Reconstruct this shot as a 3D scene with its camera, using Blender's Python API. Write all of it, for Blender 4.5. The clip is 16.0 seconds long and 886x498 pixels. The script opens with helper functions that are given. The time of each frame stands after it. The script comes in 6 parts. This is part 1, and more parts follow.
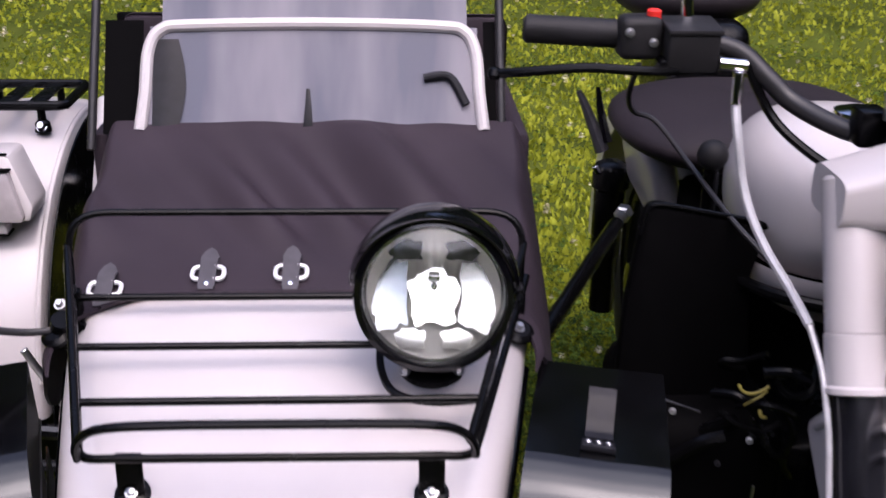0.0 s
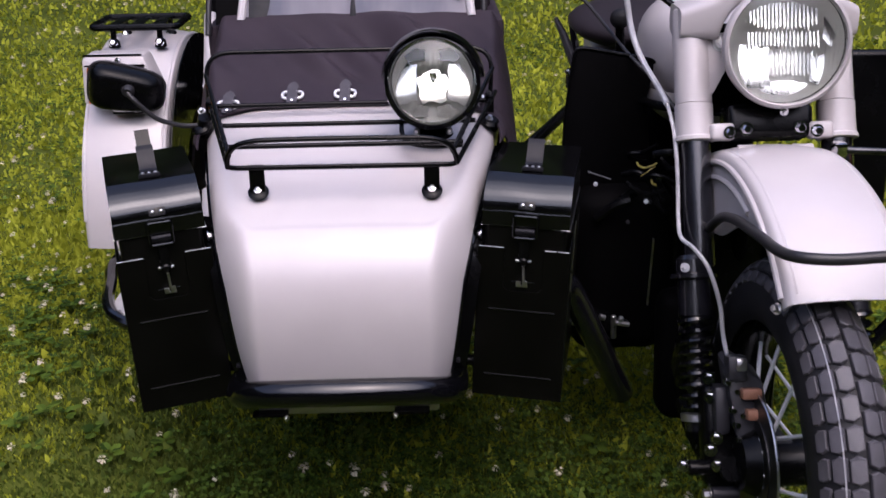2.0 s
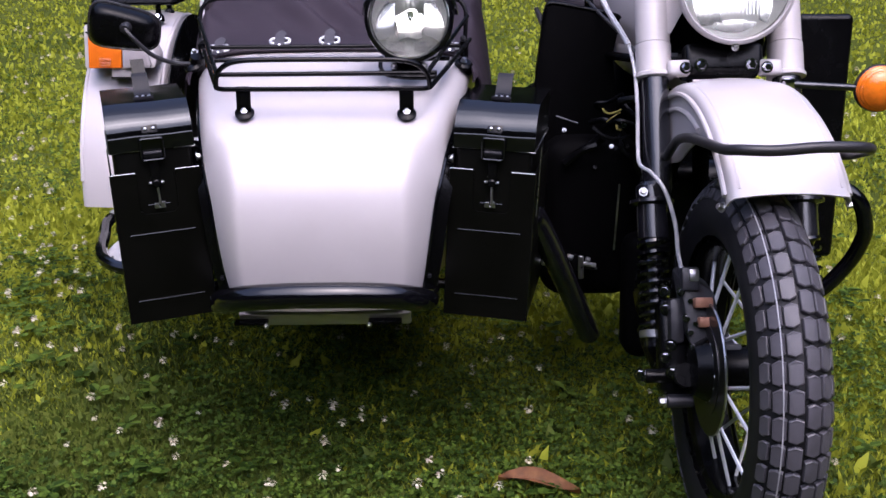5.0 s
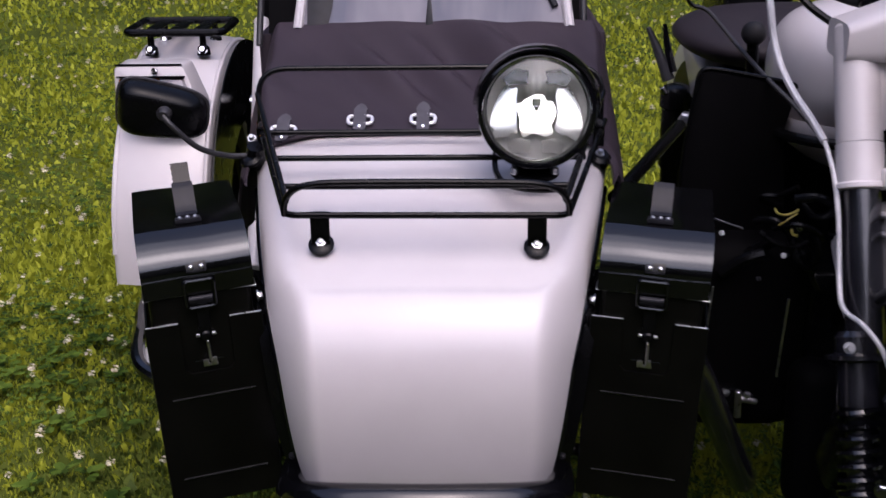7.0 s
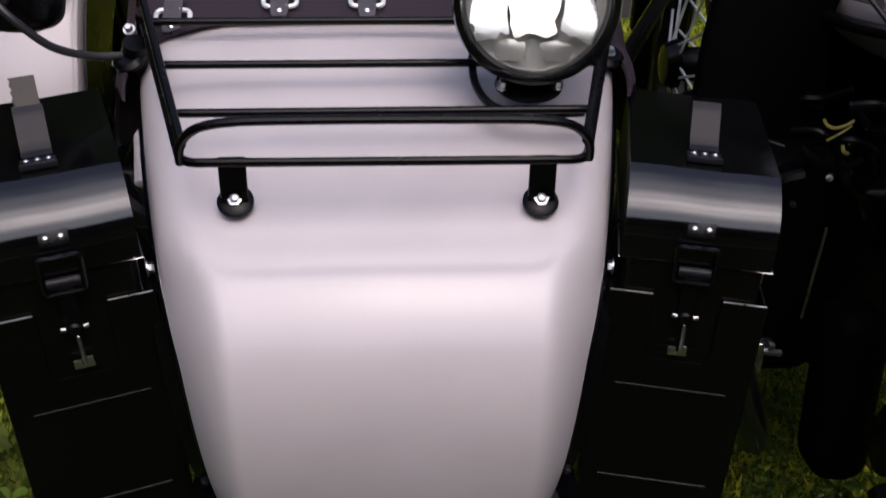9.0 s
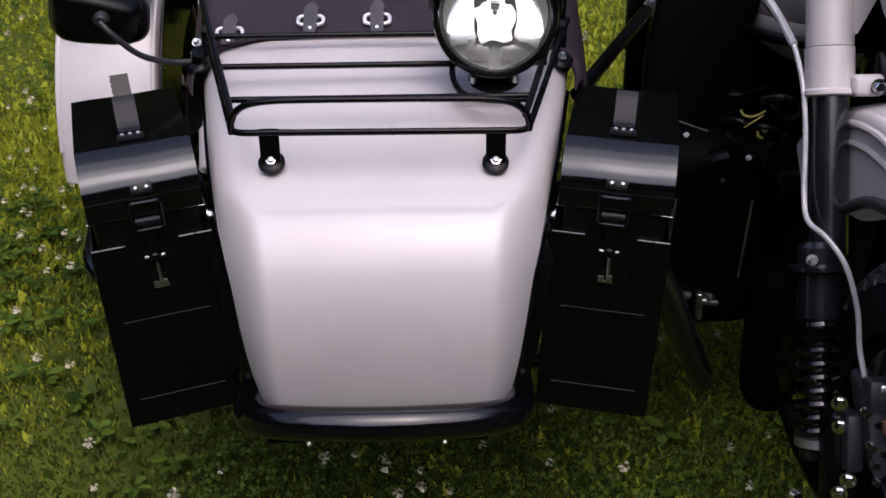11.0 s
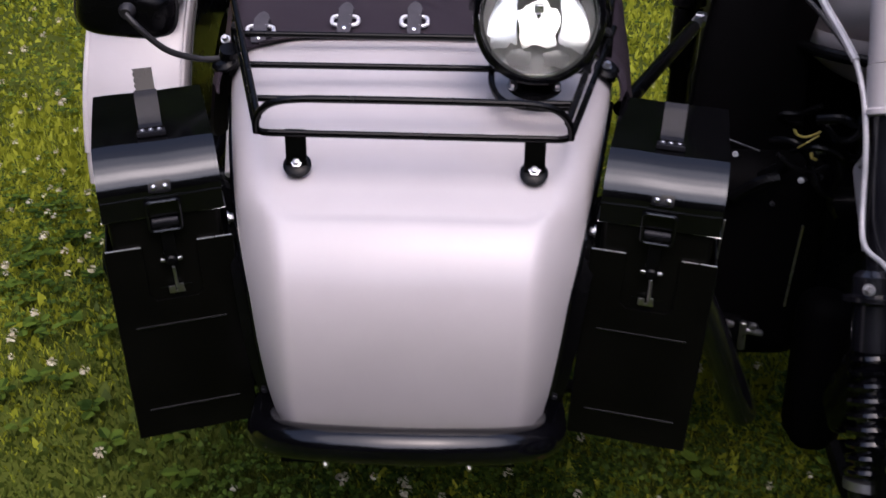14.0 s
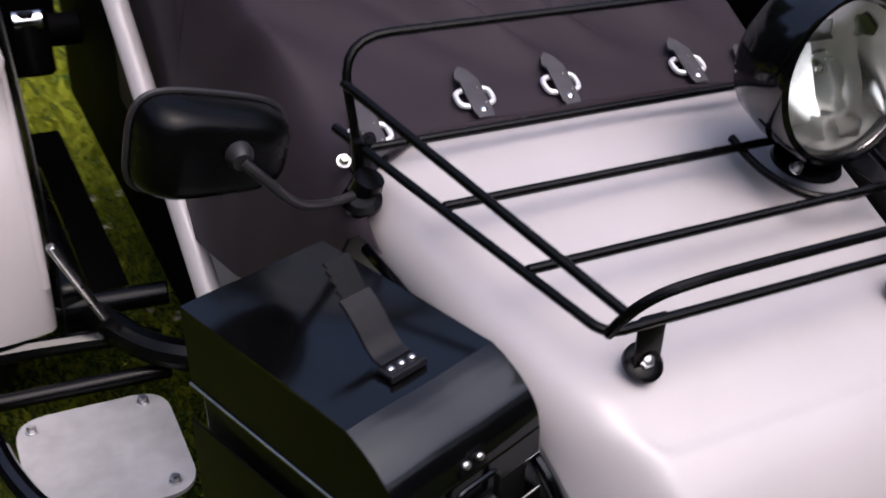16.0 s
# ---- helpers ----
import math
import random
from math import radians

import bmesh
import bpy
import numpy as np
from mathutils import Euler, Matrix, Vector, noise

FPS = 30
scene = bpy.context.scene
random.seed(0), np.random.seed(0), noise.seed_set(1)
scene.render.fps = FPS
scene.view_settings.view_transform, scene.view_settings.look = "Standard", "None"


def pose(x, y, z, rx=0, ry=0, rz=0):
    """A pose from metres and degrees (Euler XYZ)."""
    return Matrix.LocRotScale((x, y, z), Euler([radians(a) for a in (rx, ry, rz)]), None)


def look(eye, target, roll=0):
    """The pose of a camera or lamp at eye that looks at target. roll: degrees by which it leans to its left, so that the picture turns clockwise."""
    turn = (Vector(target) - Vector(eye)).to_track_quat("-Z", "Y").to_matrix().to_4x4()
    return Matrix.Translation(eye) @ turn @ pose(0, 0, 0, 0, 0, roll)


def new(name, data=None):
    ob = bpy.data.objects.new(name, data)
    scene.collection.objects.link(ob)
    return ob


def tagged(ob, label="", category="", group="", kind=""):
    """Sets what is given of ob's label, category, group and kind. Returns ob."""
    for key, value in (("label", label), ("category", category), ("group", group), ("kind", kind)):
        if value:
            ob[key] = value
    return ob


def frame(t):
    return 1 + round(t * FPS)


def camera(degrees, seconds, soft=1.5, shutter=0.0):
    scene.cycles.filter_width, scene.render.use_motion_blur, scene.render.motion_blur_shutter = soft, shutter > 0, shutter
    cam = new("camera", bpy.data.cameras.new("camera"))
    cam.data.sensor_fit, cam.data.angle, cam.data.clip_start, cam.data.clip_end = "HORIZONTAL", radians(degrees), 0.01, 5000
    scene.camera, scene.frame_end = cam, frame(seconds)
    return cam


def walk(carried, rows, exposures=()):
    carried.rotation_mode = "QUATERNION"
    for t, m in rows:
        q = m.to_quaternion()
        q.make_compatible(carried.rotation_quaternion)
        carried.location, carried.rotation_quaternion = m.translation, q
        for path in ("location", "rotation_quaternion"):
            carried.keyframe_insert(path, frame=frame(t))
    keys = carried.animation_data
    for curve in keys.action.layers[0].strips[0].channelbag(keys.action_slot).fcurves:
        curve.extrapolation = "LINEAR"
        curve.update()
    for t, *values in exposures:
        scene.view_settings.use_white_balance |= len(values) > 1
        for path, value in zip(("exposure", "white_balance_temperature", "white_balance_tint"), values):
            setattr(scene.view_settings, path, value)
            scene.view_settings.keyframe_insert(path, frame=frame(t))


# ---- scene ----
cam = camera(45.0, 16.0, soft=1.5, shutter=0.35)
PATH = (
    (0, (0.1157, -0.8800, 1.3757), (0.2061, 0.9635, 0.6055), 0.81),
    (0.5, (0.1244, -1.0802, 1.3506), (0.2924, 0.7682, 0.6055), 0.89),
    (1, (0.0978, -1.2901, 1.3398), (0.3215, 0.5546, 0.6001), 0.93),
    (1.5, (0.1204, -1.5164, 1.3287), (0.2435, 0.3386, 0.5913), -0.20),
    (2, (0.1471, -1.7066, 1.3145), (0.1691, 0.1533, 0.5794), -1.17),
    (2.5, (0.1668, -1.8287, 1.2823), (0.1939, 0.0383, 0.5657), -1.22),
    (3, (0.1884, -1.9179, 1.2461), (0.2131, -0.0375, 0.5653), -1.32),
    (3.2, (0.2075, -1.9473, 1.2332), (0.2202, -0.0605, 0.5703), -1.62),
    (5.3, (0.1719, -1.8788, 1.1161), (0.2039, 0.0196, 0.4874), 0.12),
    (5.5, (0.1606, -1.8321, 1.1620), (0.1876, 0.0487, 0.4824), 0.56),
    (6, (0.1481, -1.7137, 1.2381), (0.1593, 0.1647, 0.5514), 0.98),
    (6.5, (0.1260, -1.5198, 1.2759), (0.0784, 0.3473, 0.5605), -0.40),
    (7, (0.0557, -1.3443, 1.2728), (0.0128, 0.5162, 0.5403), -0.72),
    (7.5, (0.0241, -1.1556, 1.2744), (-0.0387, 0.6970, 0.5236), -1.21),
    (8, (0.0109, -1.0018, 1.2837), (-0.0257, 0.8413, 0.5082), -1.11),
    (8.5, (-0.0168, -0.8984, 1.2709), (0.0613, 0.8801, 0.3594), 0.45),
    (9, (-0.0104, -0.8996, 1.2383), (0.1191, 0.8084, 0.2059), 1.16),
    (9.5, (-0.0071, -0.9617, 1.2307), (0.1383, 0.7256, 0.1669), 1.20),
    (10, (0.0182, -1.1142, 1.2600), (0.1346, 0.6087, 0.2510), 0.84),
    (10.2, (0.0364, -1.1530, 1.3278), (0.1158, 0.5617, 0.3013), 0.08),
    (12.3, (0.0804, -1.3554, 1.3230), (0.0678, 0.4501, 0.4629), -0.48),
    (12.5, (0.0821, -1.3505, 1.3249), (0.0698, 0.4458, 0.4457), -0.35),
    (13, (0.0896, -1.3431, 1.3176), (0.0746, 0.4397, 0.4113), 0.19),
    (13.5, (0.0904, -1.3125, 1.3049), (0.0759, 0.4593, 0.3773), 0.68),
    (14, (0.0668, -1.2046, 1.2783), (0.0284, 0.5613, 0.3401), 0.66),
    (14.5, (-0.0582, -1.0314, 1.2909), (-0.0405, 0.7311, 0.3456), 0.24),
    (15, (-0.2401, -0.8354, 1.2793), (-0.0442, 0.8939, 0.2938), 0.45),
    (15.5, (-0.4179, -0.6666, 1.2857), (0.0387, 1.0163, 0.3062), 0.64),
    (16, (-0.6164, -0.5184, 1.2655), (0.2089, 0.9722, 0.2181), 3.78),
)

walk(cam, [(t, look(eye, target, roll)) for t, eye, target, roll in PATH],
     exposures=((0.0, 0.92, 6000, 24), (0.9, 0.60, 5900, 24), (1.5, 0.55, 5900, 24), (3.0, 0.98, 5800, 24), (5.5, 1.05, 5600, 26), (6.5, 0.66, 5750, 25), (8.0, 0.41, 6050, 23), (8.5, 0.26, 6100, 22), (9.2, 0.18, 6100, 19), (9.5, 0.42, 6080, 19), (10.0, 0.40, 6050, 19), (13.0, 0.45, 5850, 23), (15.0, 0.25, 6000, 22), (15.5, 0.15, 6050, 21), (16.0, 0.46, 6120, 18)))

# ---- world and light: a bright overcast day ----
world = bpy.data.worlds.new("sky")
scene.world = world
world.use_nodes = True
wn = world.node_tree.nodes
sky = wn.new("ShaderNodeTexSky")
sky.sky_type, sky.sun_disc = "NISHITA", False
sky.sun_elevation, sky.sun_rotation = radians(64), radians(167)
sky.air_density, sky.dust_density, sky.ozone_density = 1.0, 6.0, 1.0
wn["Background"].inputs["Strength"].default_value = 0.15
world.node_tree.links.new(sky.outputs[0], wn["Background"].inputs["Color"])
sun_data = bpy.data.lights.new("sun", "SUN")
sun_data.energy, sun_data.angle, sun_data.color = 0.9, radians(80), (1.0, 0.96, 0.91)
sun = new("sun", sun_data)
sun.matrix_world = look((0.4, -2.6, 5.0), (0.0, 0.0, 0.2))


# ---- materials ----
def material(name, color, rough=0.5, metal=0.0, coat=0.0, mottle=0.0, mottle_scale=6.0, grain=0.0, grain_scale=200.0,
             rough_var=0.0, second=None, spec=0.5):
    m = bpy.data.materials.new(name)
    m.use_nodes = True
    nt = m.node_tree
    b = nt.nodes["Principled BSDF"]
    b.inputs["Base Color"].default_value = (*color, 1)
    b.inputs["Roughness"].default_value = rough
    b.inputs["Metallic"].default_value = metal
    b.inputs["Coat Weight"].default_value = coat
    b.inputs["Coat Roughness"].default_value = 0.12
    b.inputs["Specular IOR Level"].default_value = spec
    co = nt.nodes.new("ShaderNodeTexCoord")
    if mottle or second:
        n = nt.nodes.new("ShaderNodeTexNoise")
        n.inputs["Scale"].default_value, n.inputs["Detail"].default_value = mottle_scale, 6
        nt.links.new(co.outputs["Object"], n.inputs["Vector"])
        r = nt.nodes.new("ShaderNodeValToRGB")
        r.color_ramp.elements[0].position, r.color_ramp.elements[1].position = 0.32, 0.68
        lo = second or [c * (1 - mottle) for c in color]
        r.color_ramp.elements[0].color = (*lo, 1)
        r.color_ramp.elements[1].color = (*[min(1, c * (1 + mottle * 0.5)) for c in color], 1)
        nt.links.new(n.outputs["Fac"], r.inputs["Fac"])
        nt.links.new(r.outputs["Color"], b.inputs["Base Color"])
        if rough_var:
            mr = nt.nodes.new("ShaderNodeMapRange")
            mr.inputs["To Min"].default_value, mr.inputs["To Max"].default_value = rough - rough_var, rough + rough_var
            nt.links.new(n.outputs["Fac"], mr.inputs["Value"])
            nt.links.new(mr.outputs[0], b.inputs["Roughness"])
    if grain:
        g = nt.nodes.new("ShaderNodeTexNoise")
        g.inputs["Scale"].default_value, g.inputs["Detail"].default_value = grain_scale, 3
        nt.links.new(co.outputs["Object"], g.inputs["Vector"])
        bu = nt.nodes.new("ShaderNodeBump")
        bu.inputs["Strength"].default_value, bu.inputs["Distance"].default_value = grain, 0.002
        nt.links.new(g.outputs["Fac"], bu.inputs["Height"])
        nt.links.new(bu.outputs["Normal"], b.inputs["Normal"])
    return m


PAINT = material("grey paint", (0.50, 0.47, 0.475), 0.42, 0.0, 0.55, 0.05, 9.0, 0.03, 350.0, 0.06)
GLOSS = material("black gloss enamel", (0.002, 0.002, 0.003), 0.12, 0.0, 0.2, 0.3, 14.0, 0.03, 300.0, 0.05)
SATIN = material("black satin steel", (0.0022, 0.0022, 0.0026), 0.26, 0.0, 0.0, 0.3, 25.0, 0.05, 400.0, 0.06, None, 0.18)
# box enamel with reflectance cut, so that fronts and sides stay dark
BOXMETAL = material("black enamel kept dark", (0.0024, 0.0024, 0.0020), 0.32, 0.0, 0.0, 0.35, 11.0, 0.03, 240.0, 0.05, None, 0.15)
# the same enamel with reflectance raised for the lid's sheen
LIDMETAL = material("black enamel with sky sheen", (0.0022, 0.0022, 0.0026), 0.15, 0.0, 0.12, 0.35, 16.0, 0.05, 60.0, 0.07, None, 0.50)
# blue tint puts the sky's colour into that sheen
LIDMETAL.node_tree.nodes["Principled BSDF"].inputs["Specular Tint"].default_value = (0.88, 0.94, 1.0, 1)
MOULD = material("black moulded plastic", (0.0020, 0.0020, 0.0024), 0.27, 0.0, 0.0, 0.3, 25.0, 0.04, 500.0, 0.06, None, 0.16)
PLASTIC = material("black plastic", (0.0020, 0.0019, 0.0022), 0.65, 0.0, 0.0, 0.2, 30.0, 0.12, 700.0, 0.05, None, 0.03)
BARTUBE = material("dark grey satin tube", (0.022, 0.021, 0.023), 0.38, 0.0, 0.0, 0.2, 30.0, 0.05, 500.0, 0.05, None, 0.4)
RUBBER = material("tyre rubber", (0.066, 0.063, 0.074), 0.45, 0.0, 0.0, 0.35, 20.0, 0.2, 500.0, 0.1, (0.048, 0.046, 0.053), 0.5)
# the wall's own black, also used to darken grooves like shade
SIDEWALL = material("black tyre wall and shaded grooves", (0.011, 0.011, 0.013), 0.55, 0.0, 0.0, 0.3, 20.0, 0.15, 400.0, 0.08, None, 0.3)
GRIPBLACK = material("dusty black rubber", (0.014, 0.0135, 0.015), 0.55, 0.0, 0.0, 0.25, 30.0, 0.12, 600.0, 0.06, None, 0.25)
# black tube made lighter and glossier to stand for its broad highlight
TUBEBLACK = material("black tube with raised sheen", (0.008, 0.008, 0.011), 0.22, 0.0, 0.6, 0.35, 22.0, 0.06, 300.0, 0.08, None, 0.6)
CASTBLACK = material("black cast metal", (0.020, 0.020, 0.025), 0.42, 0.0, 0.0, 0.35, 40.0, 0.15, 300.0, 0.08, None, 0.5)
SLEEVE = material("yellow sleeve", (0.24, 0.20, 0.04), 0.5)
CHROME = material("chrome", (0.75, 0.75, 0.77), 0.12, 1.0, 0.0, 0.08, 40.0)
STEEL = material("zinc steel", (0.55, 0.55, 0.56), 0.30, 1.0, 0.0, 0.2, 60.0, 0.05, 300.0, 0.08)
ALLOY = material("cast aluminium", (0.42, 0.42, 0.43), 0.42, 1.0, 0.0, 0.25, 25.0, 0.15, 260.0, 0.08)
DARKSTEEL = material("dark brake steel", (0.10, 0.10, 0.105), 0.35, 1.0, 0.0, 0.3, 30.0, 0.08, 300.0, 0.1)
COPPER = material("copper brown pad", (0.33, 0.16, 0.10), 0.5, 0.3, 0.0, 0.3, 60.0, 0.1, 300.0)
WIRE = material("grey braided sheath", (0.42, 0.42, 0.44), 0.38, 0.2, 0.2, 0.15, 60.0, 0.2, 900.0)
AMBER = material("amber lens", (0.72, 0.155, 0.006), 0.18, 0.0, 0.4, 0.1, 50.0, 0.25, 260.0)
CLEARLAMP = material("milky clear lens", (0.36, 0.33, 0.34), 0.16, 0.0, 0.4, 0.1, 50.0, 0.25, 260.0)
SIGNAL = material("deep amber lens", (0.88, 0.20, 0.006), 0.15, 0.0, 0.5, 0.15, 90.0, 0.15, 200.0)
RED = material("red plastic", (0.70, 0.03, 0.02), 0.35)
CHEQUER = material("bare aluminium sheet", (0.56, 0.55, 0.55), 0.48, 0.45, 0.0, 0.2, 18.0, 0.1, 220.0, 0.08)
SPOKE = material("polished spoke", (0.82, 0.82, 0.84), 0.30, 0.25)
SOIL = material("mossy thatch", (0.062, 0.076, 0.011), 0.95, 0.0, 0.0, 0.5, 1.3, 0.6, 60.0, 0.0, (0.034, 0.046, 0.007), 0.05)
DRYLEAF = material("dry leaf", (0.30, 0.13, 0.05), 0.7, 0.0, 0.0, 0.4, 40.0, 0.3, 150.0)


def cloth_material(name, color):
    m = material(name, color, 0.58, 0.0, 0.0, 0.15, 7.0)
    nt, b = m.node_tree, m.node_tree.nodes["Principled BSDF"]
    b.inputs["Specular IOR Level"].default_value = 0.18
    co = nt.nodes.new("ShaderNodeTexCoord")
    w = nt.nodes.new("ShaderNodeTexWave")
    w.inputs["Scale"].default_value, w.inputs["Distortion"].default_value = 620.0, 1.5
    w2 = nt.nodes.new("ShaderNodeTexNoise")
    w2.inputs["Scale"].default_value = 9.0
    add = nt.nodes.new("ShaderNodeMath")
    add.operation = "ADD"
    bu = nt.nodes.new("ShaderNodeBump")
    bu.inputs["Strength"].default_value, bu.inputs["Distance"].default_value = 0.10, 0.0015
    for s in (w, w2):
        nt.links.new(co.outputs["Object"], s.inputs["Vector"])
    nt.links.new(w.outputs["Fac"], add.inputs[0])
    nt.links.new(w2.outputs["Fac"], add.inputs[1])
    nt.links.new(add.outputs[0], bu.inputs["Height"])
    nt.links.new(bu.outputs["Normal"], b.inputs["Normal"])
    return m


CLOTH = cloth_material("charcoal canvas", (0.0300, 0.0222, 0.0292))
STRAP = material("grey webbing", (0.058, 0.053, 0.062), 0.6, 0.0, 0.0, 0.2, 60.0, 0.2, 500.0)
SEATCLOTH = cloth_material("black seat vinyl", (0.019, 0.015, 0.018))


def streak_material(m):
    """Soft upright streaks in the colour, standing for reflections in the vinyl sheet."""
    nt, b = m.node_tree, m.node_tree.nodes["Principled BSDF"]
    co, mp, n, r = [nt.nodes.new(k) for k in ("ShaderNodeTexCoord", "ShaderNodeMapping", "ShaderNodeTexNoise", "ShaderNodeValToRGB")]
    mp.inputs["Scale"].default_value = (8.0, 1.0, 2.2)
    n.inputs["Scale"].default_value, n.inputs["Detail"].default_value = 1.0, 4
    r.color_ramp.elements[0].position, r.color_ramp.elements[1].position = 0.36, 0.66
    r.color_ramp.elements[0].color, r.color_ramp.elements[1].color = (0.085, 0.090, 0.125, 1), (0.205, 0.195, 0.225, 1)
    nt.links.new(co.outputs["Object"], mp.inputs["Vector"])
    nt.links.new(mp.outputs[0], n.inputs["Vector"])
    nt.links.new(n.outputs["Fac"], r.inputs["Fac"])
    nt.links.new(r.outputs["Color"], b.inputs["Base Color"])


def thin_glass_material(name):
    """A thin clear pane: light goes straight through, with a mirror gloss on top."""
    m = bpy.data.materials.new(name)
    m.use_nodes = True
    nt = m.node_tree
    tr, gl, fr, mx = [nt.nodes.new(k) for k in ("ShaderNodeBsdfTransparent", "ShaderNodeBsdfGlossy", "ShaderNodeFresnel", "ShaderNodeMixShader")]
    tr.inputs["Color"].default_value = (0.96, 0.97, 0.95, 1)
    gl.inputs["Roughness"].default_value = 0.04
    fr.inputs["IOR"].default_value = 1.45
    nt.links.new(fr.outputs[0], mx.inputs[0])
    nt.links.new(tr.outputs[0], mx.inputs[1])
    nt.links.new(gl.outputs[0], mx.inputs[2])
    nt.links.new(mx.outputs[0], nt.nodes["Material Output"].inputs["Surface"])
    return m


THINGLASS = thin_glass_material("thin clear lamp glass")
VINYL = material("hazy clear vinyl", (0.20, 0.20, 0.245), 0.42, 0.0, 0.0, 0.30, 4.0, 0.05, 14.0, 0.05, None, 0.3)
streak_material(VINYL)
REFLECT = material("silvered reflector", (0.96, 0.96, 0.95), 0.17, 1.0)
BOWL = material("satin silvered bowl", (0.96, 0.95, 0.93), 0.46, 1.0)
STRIP = material("silvered reflector strip", (0.93, 0.93, 0.94), 0.36, 1.0)
STRAPSTEEL = material("worn dark steel", (0.011, 0.011, 0.014), 0.45, 0.0, 0.0, 0.3, 60.0, 0.05, 400.0, 0.06, None, 0.22)


def leaf_material(name, a, b_, rough=0.55):
    m = bpy.data.materials.new(name)
    m.use_nodes = True
    nt = m.node_tree
    b = nt.nodes["Principled BSDF"]
    b.inputs["Roughness"].default_value = rough
    b.inputs["Specular IOR Level"].default_value = 0.10
    geo = nt.nodes.new("ShaderNodeNewGeometry")
    co = nt.nodes.new("ShaderNodeTexCoord")
    n = nt.nodes.new("ShaderNodeTexNoise")
    n.inputs["Scale"].default_value, n.inputs["Detail"].default_value = 2.2, 4
    mix = nt.nodes.new("ShaderNodeMath")
    mix.operation = "ADD"
    half = nt.nodes.new("ShaderNodeMath")
    half.operation = "MULTIPLY"
    half.inputs[1].default_value = 0.95
    r = nt.nodes.new("ShaderNodeValToRGB")
    r.color_ramp.elements[0].position, r.color_ramp.elements[1].position = 0.45, 1.0
    spread = nt.nodes.new("ShaderNodeMath")
    spread.operation = "MULTIPLY"
    spread.inputs[1].default_value = 0.70
    r.color_ramp.elements[0].color, r.color_ramp.elements[1].color = (*a, 1), (*b_, 1)
    nt.links.new(co.outputs["Object"], n.inputs["Vector"])
    nt.links.new(geo.outputs["Random Per Island"], half.inputs[0])
    nt.links.new(half.outputs[0], mix.inputs[0])
    nt.links.new(n.outputs["Fac"], mix.inputs[1])
    nt.links.new(mix.outputs[0], spread.inputs[0])
    nt.links.new(spread.outputs[0], r.inputs["Fac"])
    nt.links.new(r.outputs["Color"], b.inputs["Base Color"])
    tr = nt.nodes.new("ShaderNodeBsdfTranslucent")
    mx = nt.nodes.new("ShaderNodeMixShader")
    mx.inputs[0].default_value = 0.25
    nt.links.new(r.outputs["Color"], tr.inputs["Color"])
    nt.links.new(b.outputs[0], mx.inputs[1])
    nt.links.new(tr.outputs[0], mx.inputs[2])
    nt.links.new(mx.outputs[0], nt.nodes["Material Output"].inputs["Surface"])
    return m


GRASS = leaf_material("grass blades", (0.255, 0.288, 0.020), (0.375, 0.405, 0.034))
# clover among grass, with the vehicle's shade put into the darker colour
TURF = leaf_material("clover-rich shaded turf", (0.046, 0.070, 0.011), (0.130, 0.170, 0.026))
CLOVER = leaf_material("clover leaves", (0.020, 0.044, 0.005), (0.105, 0.165, 0.020))
FLOWER = leaf_material("clover flowers", (0.60, 0.53, 0.40), (0.84, 0.80, 0.64), 0.8)


# ---- mesh tools ----
def part(name, bm, mat, parent=None, label="", sharp=35.0):
    """One mesh object from a bmesh, under a thing or a part."""
    bmesh.ops.recalc_face_normals(bm, faces=bm.faces[:])
    lim = radians(sharp)
    for f in bm.faces:
        f.smooth = True
    for e in bm.edges:
        if len(e.link_faces) == 2 and e.calc_face_angle(0) > lim:
            e.smooth = False
    me = bpy.data.meshes.new(name)
    bm.to_mesh(me)
    bm.free()
    me.materials.append(mat)
    ob = new(name, me)
    if parent:
        ob.parent = parent
    if label:
        ob["label"] = label
    return ob


def thing(name, label, category, at=(0, 0, 0), group=""):
    ob = new(name)
    ob.location = at
    return tagged(ob, label, category, group)


def merged(*bms):
    out = bmesh.new()
    for b in bms:
        me = bpy.data.meshes.new("tmp")
        b.to_mesh(me)
        b.free()
        out.from_mesh(me)
        bpy.data.meshes.remove(me)
    return out


def moved(bm, m):
    bmesh.ops.transform(bm, matrix=m, verts=bm.verts[:])
    return bm


def block(sx, sy, sz, bevel=0.0, seg=2, at=(0, 0, 0)):
    bm = bmesh.new()
    bmesh.ops.create_cube(bm, size=1, matrix=Matrix.Translation(at) @ Matrix.Diagonal((sx, sy, sz, 1)))
    if bevel:
        bmesh.ops.bevel(bm, geom=bm.edges[:], offset=bevel, segments=seg, profile=0.5, affect="EDGES")
    return bm


def lathe(profile, seg=32, cap=True):
    """A solid of revolution about z from rows of (radius, z)."""
    bm = bmesh.new()
    rings = []
    for r, z in profile:
        rings.append([bm.verts.new((r * math.cos(2 * math.pi * k / seg), r * math.sin(2 * math.pi * k / seg), z)) for k in range(seg)])
    for a, b in zip(rings, rings[1:]):
        for k in range(seg):
            bm.faces.new((a[k], a[(k + 1) % seg], b[(k + 1) % seg], b[k]))
    if cap:
        for ring in (rings[0], rings[-1]):
            bm.faces.new(ring)
    bmesh.ops.remove_doubles(bm, verts=bm.verts[:], dist=1e-5)
    return bm


def along(a, b):
    """The pose at a whose z axis points to b."""
    a, b = Vector(a), Vector(b)
    return Matrix.Translation(a) @ (b - a).to_track_quat("Z", "Y").to_matrix().to_4x4()


